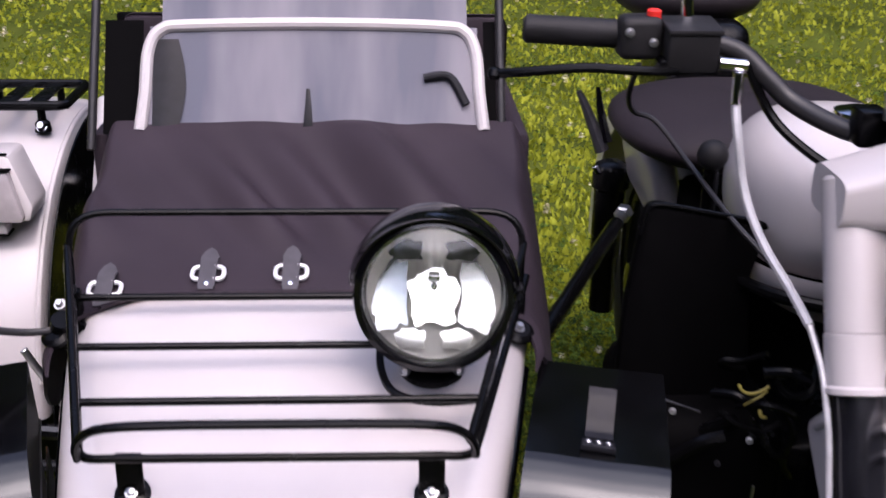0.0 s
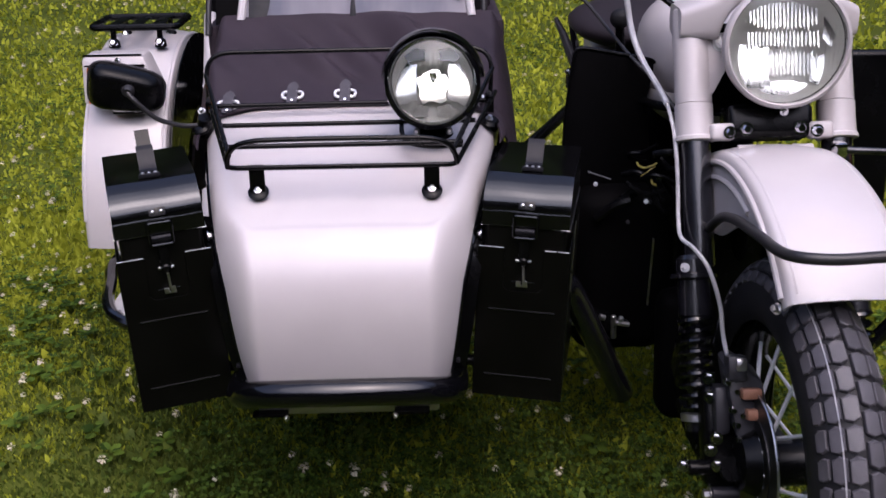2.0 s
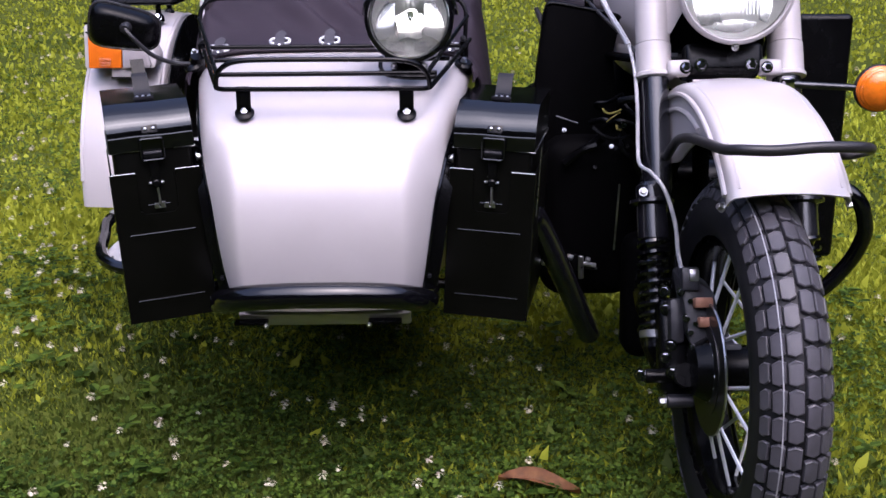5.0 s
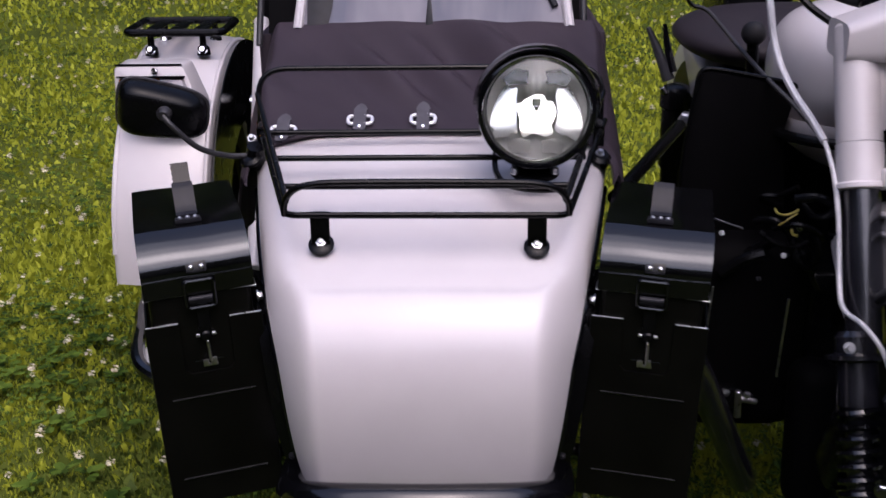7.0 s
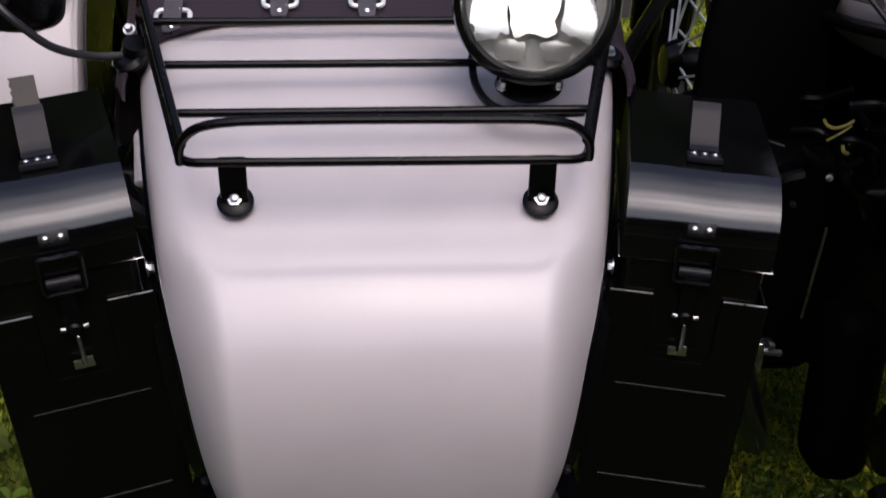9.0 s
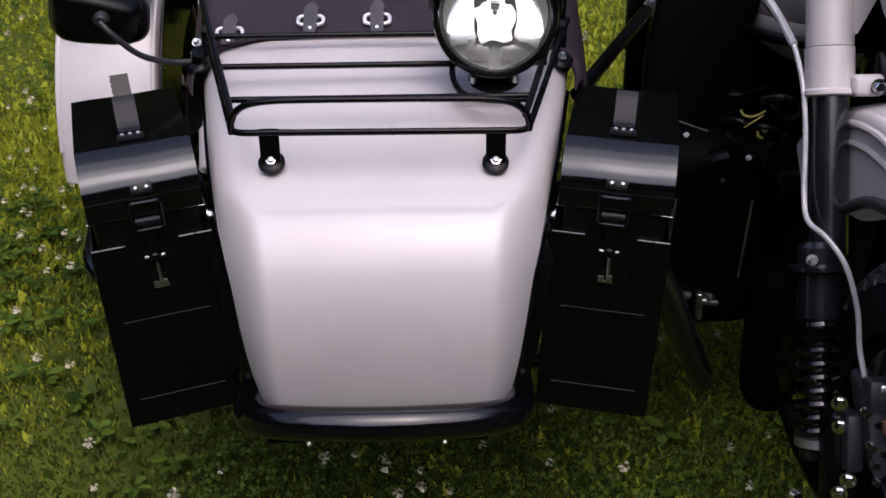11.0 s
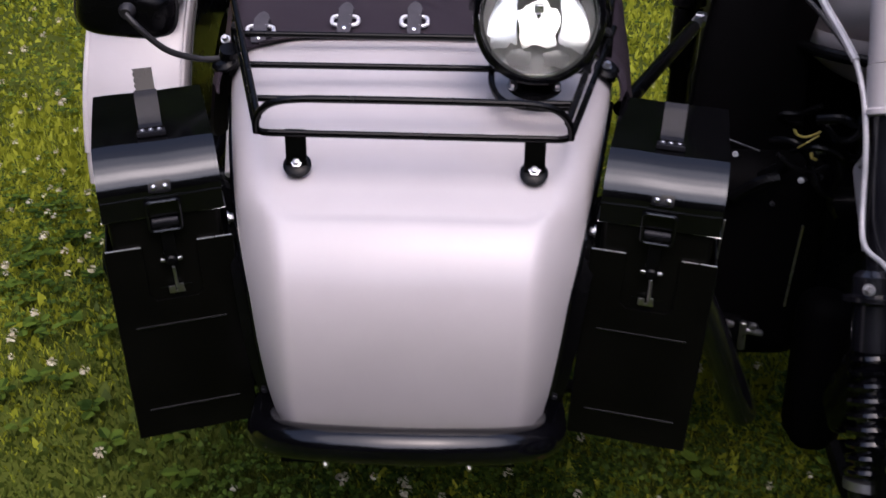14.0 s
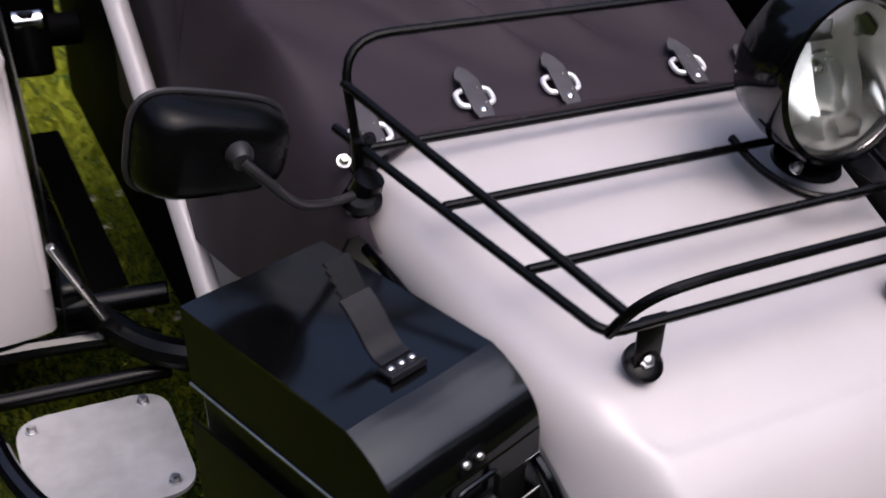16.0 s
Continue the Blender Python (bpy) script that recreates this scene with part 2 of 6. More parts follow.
def rod(a, b, r, seg=14, bevel=0.0):
    n = (Vector(b) - Vector(a)).length
    e = min(bevel or r * 0.15, n / 3)
    return moved(lathe([(r - e, 0), (r, e), (r, n - e), (r - e, n)], seg), along(a, b))


def curve_points(pts, cyclic=False, steps=6):
    p = [Vector(q) for q in pts]
    n = len(p)
    out = []
    for i in range(n if cyclic else n - 1):
        a, b, c, d = ((p[(i + k) % n] if cyclic else p[min(max(i + k, 0), n - 1)]) for k in (-1, 0, 1, 2))
        for s in range(steps):
            t = s / steps
            out.append(0.5 * (2 * b + (c - a) * t + (2 * a - 5 * b + 4 * c - d) * t * t + (3 * b - a - 3 * c + d) * t ** 3))
    if not cyclic:
        out.append(p[-1])
    return out


def tube(pts, r, cyclic=False, seg=10, steps=6, smooth=True):
    """A round tube through the points; r may be a number or a function of 0..1."""
    path = curve_points(pts, cyclic, steps) if smooth else [Vector(q) for q in pts]
    n = len(path)
    bm = bmesh.new()
    rings, side = [], None
    for i, q in enumerate(path):
        d = (path[(i + 1) % n] - path[i - 1]) if cyclic else (path[min(i + 1, n - 1)] - path[max(i - 1, 0)])
        d.normalize()
        if side is None:
            side = d.cross(Vector((0, 0, 1)) if abs(d.z) < 0.9 else Vector((1, 0, 0))).normalized()
        else:
            side = (side - d * side.dot(d)).normalized()
        up = d.cross(side)
        rr = r(i / max(n - 1, 1)) if callable(r) else r
        rings.append([bm.verts.new(q + rr * (math.cos(2 * math.pi * k / seg) * side + math.sin(2 * math.pi * k / seg) * up)) for k in range(seg)])
    for a, b in zip(rings, rings[1:] + (rings[:1] if cyclic else [])):
        for k in range(seg):
            bm.faces.new((a[k], a[(k + 1) % seg], b[(k + 1) % seg], b[k]))
    if not cyclic:
        bm.faces.new(rings[0])
        bm.faces.new(rings[-1])
    return bm


def sheet(fn, nu, nv, thick=0.0):
    """A surface from fn(u, v), u and v from 0 to 1, given a thickness."""
    bm = bmesh.new()
    g = [[bm.verts.new(fn(i / nu, j / nv)) for j in range(nv + 1)] for i in range(nu + 1)]
    for i in range(nu):
        for j in range(nv):
            bm.faces.new((g[i][j], g[i + 1][j], g[i + 1][j + 1], g[i][j + 1]))
    if thick:
        bmesh.ops.recalc_face_normals(bm, faces=bm.faces[:])
        bmesh.ops.solidify(bm, geom=bm.faces[:], thickness=thick)
    return bm


def bolt(a, b, r=0.009, h=0.008):
    """A hexagon head with a washer at a, pointing to b."""
    return moved(merged(lathe([(r * 1.45, 0), (r * 1.45, 0.002), (r * 1.1, 0.002)], 14), moved(lathe([(r, 0), (r, h * 0.8), (r * 0.8, h)], 6), pose(0, 0, 0.002))), along(a, b))


def coil(a, b, r, wire, turns, seg=6):
    n = (Vector(b) - Vector(a)).length
    pts = [(r * math.cos(2 * math.pi * k / 12), r * math.sin(2 * math.pi * k / 12), n * k / (12 * turns)) for k in range(int(12 * turns) + 1)]
    return moved(tube(pts, wire, seg=seg, smooth=False), along(a, b))


def lerp(rows, t):
    """Piecewise smooth values from rows of (t, values...)."""
    for a, b in zip(rows, rows[1:]):
        if t <= b[0]:
            k = (t - a[0]) / (b[0] - a[0])
            return [p + (q - p) * k for p, q in zip(a[1:], b[1:])]
    return list(rows[-1][1:])


def rounded(pts, r, cyclic=True):
    """Corners of a polyline replaced by short arcs, as points for a plain tube."""
    p = [Vector(q) for q in pts]
    out = []
    for i, b in enumerate(p):
        if not cyclic and i in (0, len(p) - 1):
            out.append(b)
            continue
        a, c = p[i - 1], p[(i + 1) % len(p)]
        k1, k2 = min(r, (a - b).length * 0.45), min(r, (c - b).length * 0.45)
        s, e = b + (a - b).normalized() * k1, b + (c - b).normalized() * k2
        for j in range(7):
            t = j / 6
            out.append((1 - t) ** 2 * s + 2 * t * (1 - t) * b + t * t * e)
    return out


def plate(outline, y0, y1, bevel=0.003):
    """A flat plate with the given outline in x and z, from y0 back to y1."""
    bm = bmesh.new()
    lo, hi = [bm.verts.new((x, y0, z)) for x, z in outline], [bm.verts.new((x, y1, z)) for x, z in outline]
    bm.faces.new(lo)
    bm.faces.new(hi[::-1])
    n = len(outline)
    for k in range(n):
        bm.faces.new((lo[k], hi[k], hi[(k + 1) % n], lo[(k + 1) % n]))
    bmesh.ops.recalc_face_normals(bm, faces=bm.faces[:])
    bmesh.ops.bevel(bm, geom=bm.edges[:], offset=bevel, segments=2, profile=0.5, affect="EDGES")
    return bm


# ---- ground ----
gnd = bmesh.new()
bmesh.ops.create_grid(gnd, x_segments=60, y_segments=60, size=400)
for v in gnd.verts:
    r = math.hypot(v.co.x, v.co.y)
    v.co.z = 0.0 if r < 30 else 0.4 * noise.noise(v.co * 0.02)
tagged(part("ground", gnd, SOIL), "lawn soil with thatch under short grass", "ground", kind="structure")


def blades(n, x0, x1, y0, y1, h0, h1, w, seed, upright=0.0):
    rng = np.random.default_rng(seed)
    x, y = rng.uniform(x0, x1, n), rng.uniform(y0, y1, n)
    patch = 0.75 + 0.35 * np.sin(x * 2.1 + 1.3 * np.sin(y * 1.7)) * np.cos(y * 1.9 + x)
    h = rng.uniform(h0, h1, n) * patch
    a, lean, b = rng.uniform(0, 2 * np.pi, n), rng.uniform(0.2, 1.0, n) * (1 - 0.5 * upright), rng.uniform(0, 2 * np.pi, n)
    dx, dy = np.cos(a) * w / 2, np.sin(a) * w / 2
    lx, ly = np.cos(b) * lean * h, np.sin(b) * lean * h
    v = np.empty((n, 5, 3))
    v[:, 0] = np.stack([x - dx, y - dy, 0 * x], 1)
    v[:, 1] = np.stack([x + dx, y + dy, 0 * x], 1)
    v[:, 2] = np.stack([x - dx * 0.8 + lx * 0.35, y - dy * 0.8 + ly * 0.35, h * 0.6], 1)
    v[:, 3] = np.stack([x + dx * 0.8 + lx * 0.35, y + dy * 0.8 + ly * 0.35, h * 0.6], 1)
    v[:, 4] = np.stack([x + lx, y + ly, h], 1)
    base = np.arange(n)[:, None] * 5
    quads, tris = base + np.array([0, 1, 3, 2]), base + np.array([2, 3, 4])
    return v.reshape(-1, 3), quads, tris


def stuff_mesh(name, verts, faces3, faces4, mat, label, category):
    me = bpy.data.meshes.new(name)
    nv, n3, n4 = len(verts), len(faces3), len(faces4)
    me.vertices.add(nv)
    me.vertices.foreach_set("co", np.asarray(verts, np.float32).ravel())
    loops = np.concatenate([np.ravel(faces3), np.ravel(faces4)]).astype(np.int32)
    me.loops.add(len(loops))
    me.loops.foreach_set("vertex_index", loops)
    me.polygons.add(n3 + n4)
    me.polygons.foreach_set("loop_start", np.concatenate([np.arange(n3) * 3, n3 * 3 + np.arange(n4) * 4]).astype(np.int32))
    me.update(calc_edges=True)
    me.validate()
    me.materials.append(mat)
    return tagged(new(name, me), label, category, kind="stuff")


LAWN = ((440000, 1.6, 2.5, 0.008, 0.030, 0.0046, 1), (240000, 3.8, 6.0, 0.016, 0.038, 0.0125, 2), (190000, 8.0, 14.0, 0.022, 0.052, 0.0260, 3))
LAWN_Y = 0.35
mixrng = np.random.default_rng(31)
for n, r_full, r_end, h0, h1, w, seed in LAWN:
    verts, quads, tris = blades(n, -r_end, r_end, -r_end + LAWN_Y, r_end + LAWN_Y, h0, h1, w, seed, 0.1)
    blade = verts.reshape(-1, 5, 3)
    x, y = blade[:, 0, 0], blade[:, 0, 1]
    far = np.hypot(x, y - LAWN_Y)
    keep = mixrng.uniform(0, 1, n) < np.clip((r_end - far) / (r_end - r_full), 0, 1)
    # clover turf round the vehicle, darkened for its shade; open lawn beyond, in patches
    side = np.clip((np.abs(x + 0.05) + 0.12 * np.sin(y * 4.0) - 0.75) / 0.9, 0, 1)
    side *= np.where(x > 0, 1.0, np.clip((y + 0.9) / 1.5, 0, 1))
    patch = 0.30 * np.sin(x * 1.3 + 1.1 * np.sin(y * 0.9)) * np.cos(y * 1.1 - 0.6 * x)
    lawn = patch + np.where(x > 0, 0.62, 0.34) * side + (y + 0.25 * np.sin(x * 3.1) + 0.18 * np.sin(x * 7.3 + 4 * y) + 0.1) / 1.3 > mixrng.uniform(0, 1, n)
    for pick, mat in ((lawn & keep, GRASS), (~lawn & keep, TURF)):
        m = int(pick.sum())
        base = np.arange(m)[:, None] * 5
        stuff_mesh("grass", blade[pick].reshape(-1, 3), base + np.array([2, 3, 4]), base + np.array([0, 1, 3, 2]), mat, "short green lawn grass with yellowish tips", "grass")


def clover(n, x0, x1, y0, y1, r0, r1, seed, fade):
    """Three round leaflets on each spot, a little above the ground; sparser over the last stretch towards one side."""
    rng = np.random.default_rng(seed)
    x, y = rng.uniform(x0, x1, n * 3), rng.uniform(y0, y1, n * 3)
    keep = (np.sin(x * 3.7 + 2 * np.sin(y * 2.3)) + np.cos(y * 4.1 - x * 1.7) + rng.uniform(-1.6, 1.6, n * 3)) > 0.2
    edge = (y1 - y) / fade if fade > 0 else (y - y0) / -fade
    keep &= rng.uniform(0, 1, n * 3) < edge + 0.3 * np.sin(x * 2.7)
    keep &= rng.uniform(0, 1, n * 3) < np.minimum(x - x0, x1 - x) / 0.55
    x, y = x[keep][:n], y[keep][:n]
    n = len(x)
    z, r, a = rng.uniform(0.010, 0.036, n), rng.uniform(r0, r1, n), rng.uniform(0, 6.28, n)
    vs, quads = [], []
    for k in range(3):
        b = a + k * 2.094
        cx, cy = np.cos(b), np.sin(b)
        t = rng.uniform(-0.9, 0.9, n)
        pts = ((0, 0, 0), (0.9, -0.62, 0.25), (1.55, 0, 0.12), (0.9, 0.62, 0.25))
        vs.append(np.stack([np.stack([x + r * (p * cx - q * cy), y + r * (p * cy + q * cx), z + r * (s + t * q)], 1) for p, q, s in pts], 1))
    v = np.concatenate(vs)
    return v.reshape(-1, 3), np.arange(len(v))[:, None] * 4 + np.arange(4)


verts, quads = clover(30000, -1.5, 1.6, -0.9, 1.9, 0.0035, 0.0085, 5, 1.3)
stuff_mesh("clover", verts, np.zeros((0, 3), int), quads, CLOVER, "green clover leaves scattered through the lawn", "clover")
verts, quads = clover(9000, -4.0, 3.4, 0.4, 7.0, 0.006, 0.012, 6, -2.0)
stuff_mesh("clover", verts, np.zeros((0, 3), int), quads, CLOVER, "green clover leaves scattered through the lawn", "clover")


def rosettes(spots, seed):
    """Broad rounded leaves lying in small rosettes."""
    rng = np.random.default_rng(seed)
    vs = []
    for x, y in spots:
        m = int(rng.integers(4, 8))
        a = rng.uniform(0, 6.28) + np.arange(m) * 6.28 / m + rng.normal(0, 0.25, m)
        r, z = rng.uniform(0.018, 0.034, m), rng.uniform(0.018, 0.042, m)
        for k in range(m):
            c, d = math.cos(a[k]), math.sin(a[k])
            up = rng.uniform(-0.1, 0.5)
            pts = ((0.15, 0.0, 0.0), (0.5, -0.36, 0.4), (1.0, -0.30, 0.8), (1.2, 0.0, 0.9), (1.0, 0.30, 0.8), (0.5, 0.36, 0.4))
            q = [(x + r[k] * (p * c - w * d), y + r[k] * (p * d + w * c), z[k] + r[k] * up * h * 0.5 + 0.1 * r[k] * abs(w)) for p, w, h in pts]
            vs.append([q[0], q[1], q[2], q[3]])
            vs.append([q[0], q[3], q[4], q[5]])
    v = np.array(vs)
    return v.reshape(-1, 3), np.arange(len(v))[:, None] * 4 + np.arange(4)


def flowers(spots, r, seed):
    """White clover heads: a dome of small petals on each spot."""
    rng = np.random.default_rng(seed)
    vs = []
    for x, y in spots:
        h, rr = rng.uniform(0.04, 0.075), r * rng.uniform(0.75, 1.3)
        tx, ty = rng.normal(0, 0.012, 2)
        m = 26
        u, a = rng.uniform(-0.35, 1.0, m), rng.uniform(0, 6.28, m)
        s = np.sqrt(1 - u * u)
        d = np.stack([s * np.cos(a), s * np.sin(a), u * 0.9], 1)
        c = np.array([x + tx, y + ty, h])
        t1 = np.cross(d, (0.3, 0.5, 0.8))
        t1 /= np.linalg.norm(t1, axis=1)[:, None]
        t2 = np.cross(d, t1)
        p = c + d * rr * 0.55
        q = c + d * rr * 1.05
        wd = rr * 0.30
        vs.append(np.stack([p - t1 * wd * 0.6, q - t1 * wd + t2 * wd, q + t1 * wd + t2 * wd, p + t1 * wd * 0.6], 1))
    v = np.concatenate(vs)
    return v.reshape(-1, 3), np.arange(len(v))[:, None] * 4 + np.arange(4)


frng = np.random.default_rng(11)


def clumped(n, x0, x1, y0, y1, k, spread):
    c = np.stack([frng.uniform(x0, x1, k), frng.uniform(y0, y1, k)], 1)
    p = c[frng.integers(0, k, n)] + frng.normal(0, spread, (n, 2))
    keep = frng.uniform(0, 1, n) < 0.5
    p[keep] = np.stack([frng.uniform(x0, x1, keep.sum()), frng.uniform(y0, y1, keep.sum())], 1)
    return p


verts, quads = flowers(clumped(560, -1.5, 1.6, -0.9, 2.2, 60, 0.09), 0.0088, 7)
stuff_mesh("clover_flowers", verts, np.zeros((0, 3), int), quads, FLOWER, "white clover flower heads in the lawn", "flowers")
verts, quads = flowers(clumped(420, -4.0, 3.4, 2.2, 7.5, 40, 0.2), 0.012, 8)
stuff_mesh("clover_flowers", verts, np.zeros((0, 3), int), quads, FLOWER, "white clover flower heads in the lawn", "flowers")

verts, quads = rosettes(np.concatenate([clumped(90, -1.5, -0.35, -0.6, 1.4, 9, 0.13), clumped(45, 0.3, 1.6, -0.6, 1.2, 6, 0.12), clumped(60, -1.5, 1.6, 1.2, 3.0, 10, 0.2)]), 17)
stuff_mesh("broad_leaves", verts, np.zeros((0, 3), int), quads, CLOVER, "broad rounded green leaves growing in the lawn", "leaves")

# ---- unseen woods round the lawn, added to darken reflections ----
wrng = np.random.default_rng(21)


def woods():
    """A belt of leafy crowns all round the lawn, out of view, to block low sky."""
    quads = []
    for i in range(170):
        a = radians(360 * (i + wrng.uniform(-0.4, 0.4)) / 170)
        dist, top = wrng.uniform(19, 27), wrng.uniform(12, 17) if math.sin(a) > -0.1 else wrng.uniform(9, 13)
        cx, cy = dist * math.cos(a), dist * math.sin(a)
        n = 330
        u, b = wrng.uniform(-1, 1, n), wrng.uniform(0, 2 * math.pi, n)
        k = np.sqrt(1 - u * u) * wrng.uniform(0.75, 1.1, n)
        p = np.stack([cx + 3.2 * k * np.cos(b), cy + 3.2 * k * np.sin(b), top * (0.52 + 0.48 * u)], 1)
        d1, d2 = wrng.normal(0, 1, (n, 3)), wrng.normal(0, 1, (n, 3))
        s = wrng.uniform(0.35, 0.8, n)[:, None]
        d1 = d1 / np.linalg.norm(d1, axis=1)[:, None] * s
        d2 = d2 / np.linalg.norm(d2, axis=1)[:, None] * s
        quads.append(np.stack([p - d1, p + d2, p + d1, p - d2], 1))
    v = np.concatenate(quads)
    return v.reshape(-1, 3), np.arange(len(v))[:, None] * 4 + np.arange(4)


verts, quads = woods()
WOODS = leaf_material("dark summer leaves", (0.018, 0.035, 0.008), (0.05, 0.085, 0.02), 0.7)
stuff_mesh("unseen_woods", verts, np.zeros((0, 3), int), quads, WOODS, "unseen dark leafy woods, added to darken reflections and low sky", "trees")

# ---- sidecar ----
sidecar = thing("sidecar", "light grey sidecar with a black canvas tonneau, standing on the lawn", "sidecar")
# the nose's middle line from the lower lip up over the shoulder to under the canvas: share, y, z, half width
NOSE = [(0.00, -0.114, 0.416, 0.170), (0.12, -0.127, 0.470, 0.179), (0.24, -0.133, 0.530, 0.187), (0.34, -0.132, 0.578, 0.193), (0.43, -0.124, 0.622, 0.198),
        (0.50, -0.109, 0.657, 0.203), (0.56, -0.086, 0.686, 0.208), (0.61, -0.058, 0.707, 0.213), (0.66, -0.026, 0.725, 0.219), (0.71, 0.006, 0.738, 0.226),
        (0.80, 0.110, 0.764, 0.247), (0.90, 0.230, 0.795, 0.270), (1.0, 0.310, 0.806, 0.282)]


def smooth_rows(rows, t):
    """Values from rows of (t, values...), each a blend of the straight pieces round t."""
    acc = [0.0] * (len(rows[0]) - 1)
    span = 0.075
    for k in range(-4, 5):
        for i, q in enumerate(lerp_out(rows, t + span * k / 4)):
            acc[i] += q * (5 - abs(k)) / 25
    return acc


def lerp_out(rows, t):
    """As lerp, going on straight beyond both ends."""
    if t < rows[0][0]:
        return [2 * a - b for a, b in zip(rows[0][1:], lerp(rows, 2 * rows[0][0] - t))]
    if t > rows[-1][0]:
        return [2 * a - b for a, b in zip(rows[-1][1:], lerp(rows, 2 * rows[-1][0] - t))]
    return lerp(rows, t)


def nose_point(s, u, lift=0.0):
    """A point of the nose's skin: s along the middle line, u from -1 to 1 across, rolled over at the sides."""
    y, z, w = smooth_rows(NOSE, s)
    y0, z0, _ = smooth_rows(NOSE, s - 0.01)
    y1, z1, _ = smooth_rows(NOSE, s + 0.01)
    d = Vector((0, y1 - y0, z1 - z0)).normalized()
    n = Vector((0, -d.z, d.y))
    a, r = abs(u), 0.044
    # below the shoulder the sides are cut back by a facet, above it they roll over
    low = 1 / (1 + math.exp((s - 0.645) * 34))
    ramp = min(1, max(0, s / 0.52))
    b = r + (0.037 + 0.019 * ramp * ramp * (3 - 2 * ramp) - r) * low
    deep = r + (0.024 + 0.017 * ramp * ramp * (3 - 2 * ramp) - r) * low
    if a < 0.8:
        x, h = (w - b) * a / 0.8, 0.0
    else:
        k = (a - 0.8) / 0.2
        q = k * math.pi / 2
        x = w - b + b * ((1 - low) * math.sin(q) + low * k)
        h = -deep * ((1 - low) * (1 - math.cos(q)) + low * 1.55 * k ** 1.45)
    h += 0.007 * (1 - (x / w) ** 2)
    # a shallow pressed panel along the shoulder, its lower edge turned up at both ends
    edge = 0.607 + 0.050 * max(0, (abs(x) - w * 0.60) / (w * 0.22)) ** 3
    h -= 0.0028 / (1 + math.exp((edge - s) * 520)) / (1 + math.exp((s - 0.672) * 150))
    return Vector((math.copysign(x, u), y, z)) + n * (h + lift)


def nose_skin(u, v):
    s = 0.5 * u + 0.5 * (u * u * (3 - 2 * u))
    t = 2 * v - 1
    return nose_point(1.07 * s, math.copysign(abs(t) ** 0.8, t))


part("nose", sheet(nose_skin, 190, 64, 0.003), PAINT, sidecar, "light grey painted sheet-metal nose")
for sx in (-1, 1):
    def flank(u, v, sx=sx):
        p = nose_point(u, 1.0)
        q = Vector((0.305, 0.70, 0.34 + 0.46 * u))
        k = v ** 0.8
        r = p.lerp(q, k)
        return Vector((sx * (r.x + 0.012 * math.sin(math.pi * v)), r.y, r.z))
    part("side_panel", sheet(flank, 26, 14, 0.003), PAINT, sidecar)
    # a black plate added to close the gap beside the box, and a bead
    def backing(u, v, sx=sx):
        p = nose_point(0.70 * u, 1.0)
        return Vector((sx * (p.x - 0.012 + 0.044 * v), p.y + 0.030 + 0.02 * v, p.z - 0.004))
    part("gap_plate", sheet(backing, 14, 3, 0.004), SATIN, sidecar, "black filler plate beside the nose")
    rail = [(sx * (nose_point(s, 1.0).x + 0.003), nose_point(s, 1.0).y + 0.018, nose_point(s, 1.0).z - 0.004) for s in (0.0, 0.2, 0.4, 0.55, 0.66, 0.78, 0.9)]
    part("edge_rail", tube(rail, 0.006), GLOSS, sidecar, "black gloss rail along the nose's edge")
    p = nose_point(0.08, 1.0)
    part("rail_bolt", bolt((sx * (p.x + 0.012), p.y + 0.02, p.z), (sx * (p.x + 0.03), p.y - 0.2, p.z), 0.0034, 0.004), STRAPSTEEL, sidecar)
part("floor_pan", moved(block(0.33, 0.70, 0.035, 0.012), pose(0, 0.37, 0.385)), SATIN, sidecar, "black underside pan")
part("rear_body", moved(block(0.60, 1.0, 0.44, 0.10, 4), pose(0, 1.20, 0.58)), PAINT, sidecar, "grey rear body behind the cockpit")


def canvas(u, v):
    """Tonneau: from the cowl back to the screen, rolled down at the sides."""
    t = 2 * v - 1
    a = abs(t)
    front = 0.316 - 0.115 * max(0, (a - 0.5) / 0.5) ** 1.4
    y = front + (0.655 - front) * u
    z = lerp([(0.15, 0.780), (0.22, 0.801), (0.27, 0.809), (0.316, 0.815), (0.36, 0.831), (0.50, 0.884), (0.655, 0.941)], y)[0]
    w = lerp([(0.15, 0.262), (0.27, 0.292), (0.45, 0.326), (0.655, 0.335)], y)[0]
    k = max(0, (a - 0.72) / 0.28)
    x = w * (a / 0.72 * 0.86 if a < 0.72 else 0.86 + 0.14 * math.sin(k * math.pi / 2))
    drop = (0.02 + 0.36 * max(0, u - 0.08) ** 0.6) * (1 - math.cos(k * math.pi / 2)) + 0.010 * a * a
    ph = 21 * t + 12 * u + 1.1 * math.sin(3 * u + 4 * t)
    fold = (0.0220 * math.sin(ph) + 0.0140 * math.sin(0.47 * ph + 1.0)) * (0.6 + 0.4 * math.sin(5 * t + 1)) * math.sin(math.pi * min(1, u * 1.02)) ** 0.7 * (1 - k) * max(0, min(1, (u - 0.12) * 3))
    x += 0.05 * max(0, drop - 0.03) + 0.016 * k * math.exp(-((u - 0.22) / 0.22) ** 2)
    return Vector((math.copysign(x, t), y, z + 0.004 - drop + fold))


part("tonneau", sheet(canvas, 36, 130, 0.004), CLOTH, sidecar, "charcoal canvas tonneau cover, buttoned to the cowl")
part("canvas_hem", tube([canvas(0.0, v / 24) + Vector((0, -0.002, 0.002)) for v in range(4, 21)], 0.0035, seg=6, steps=2), CLOTH, sidecar)
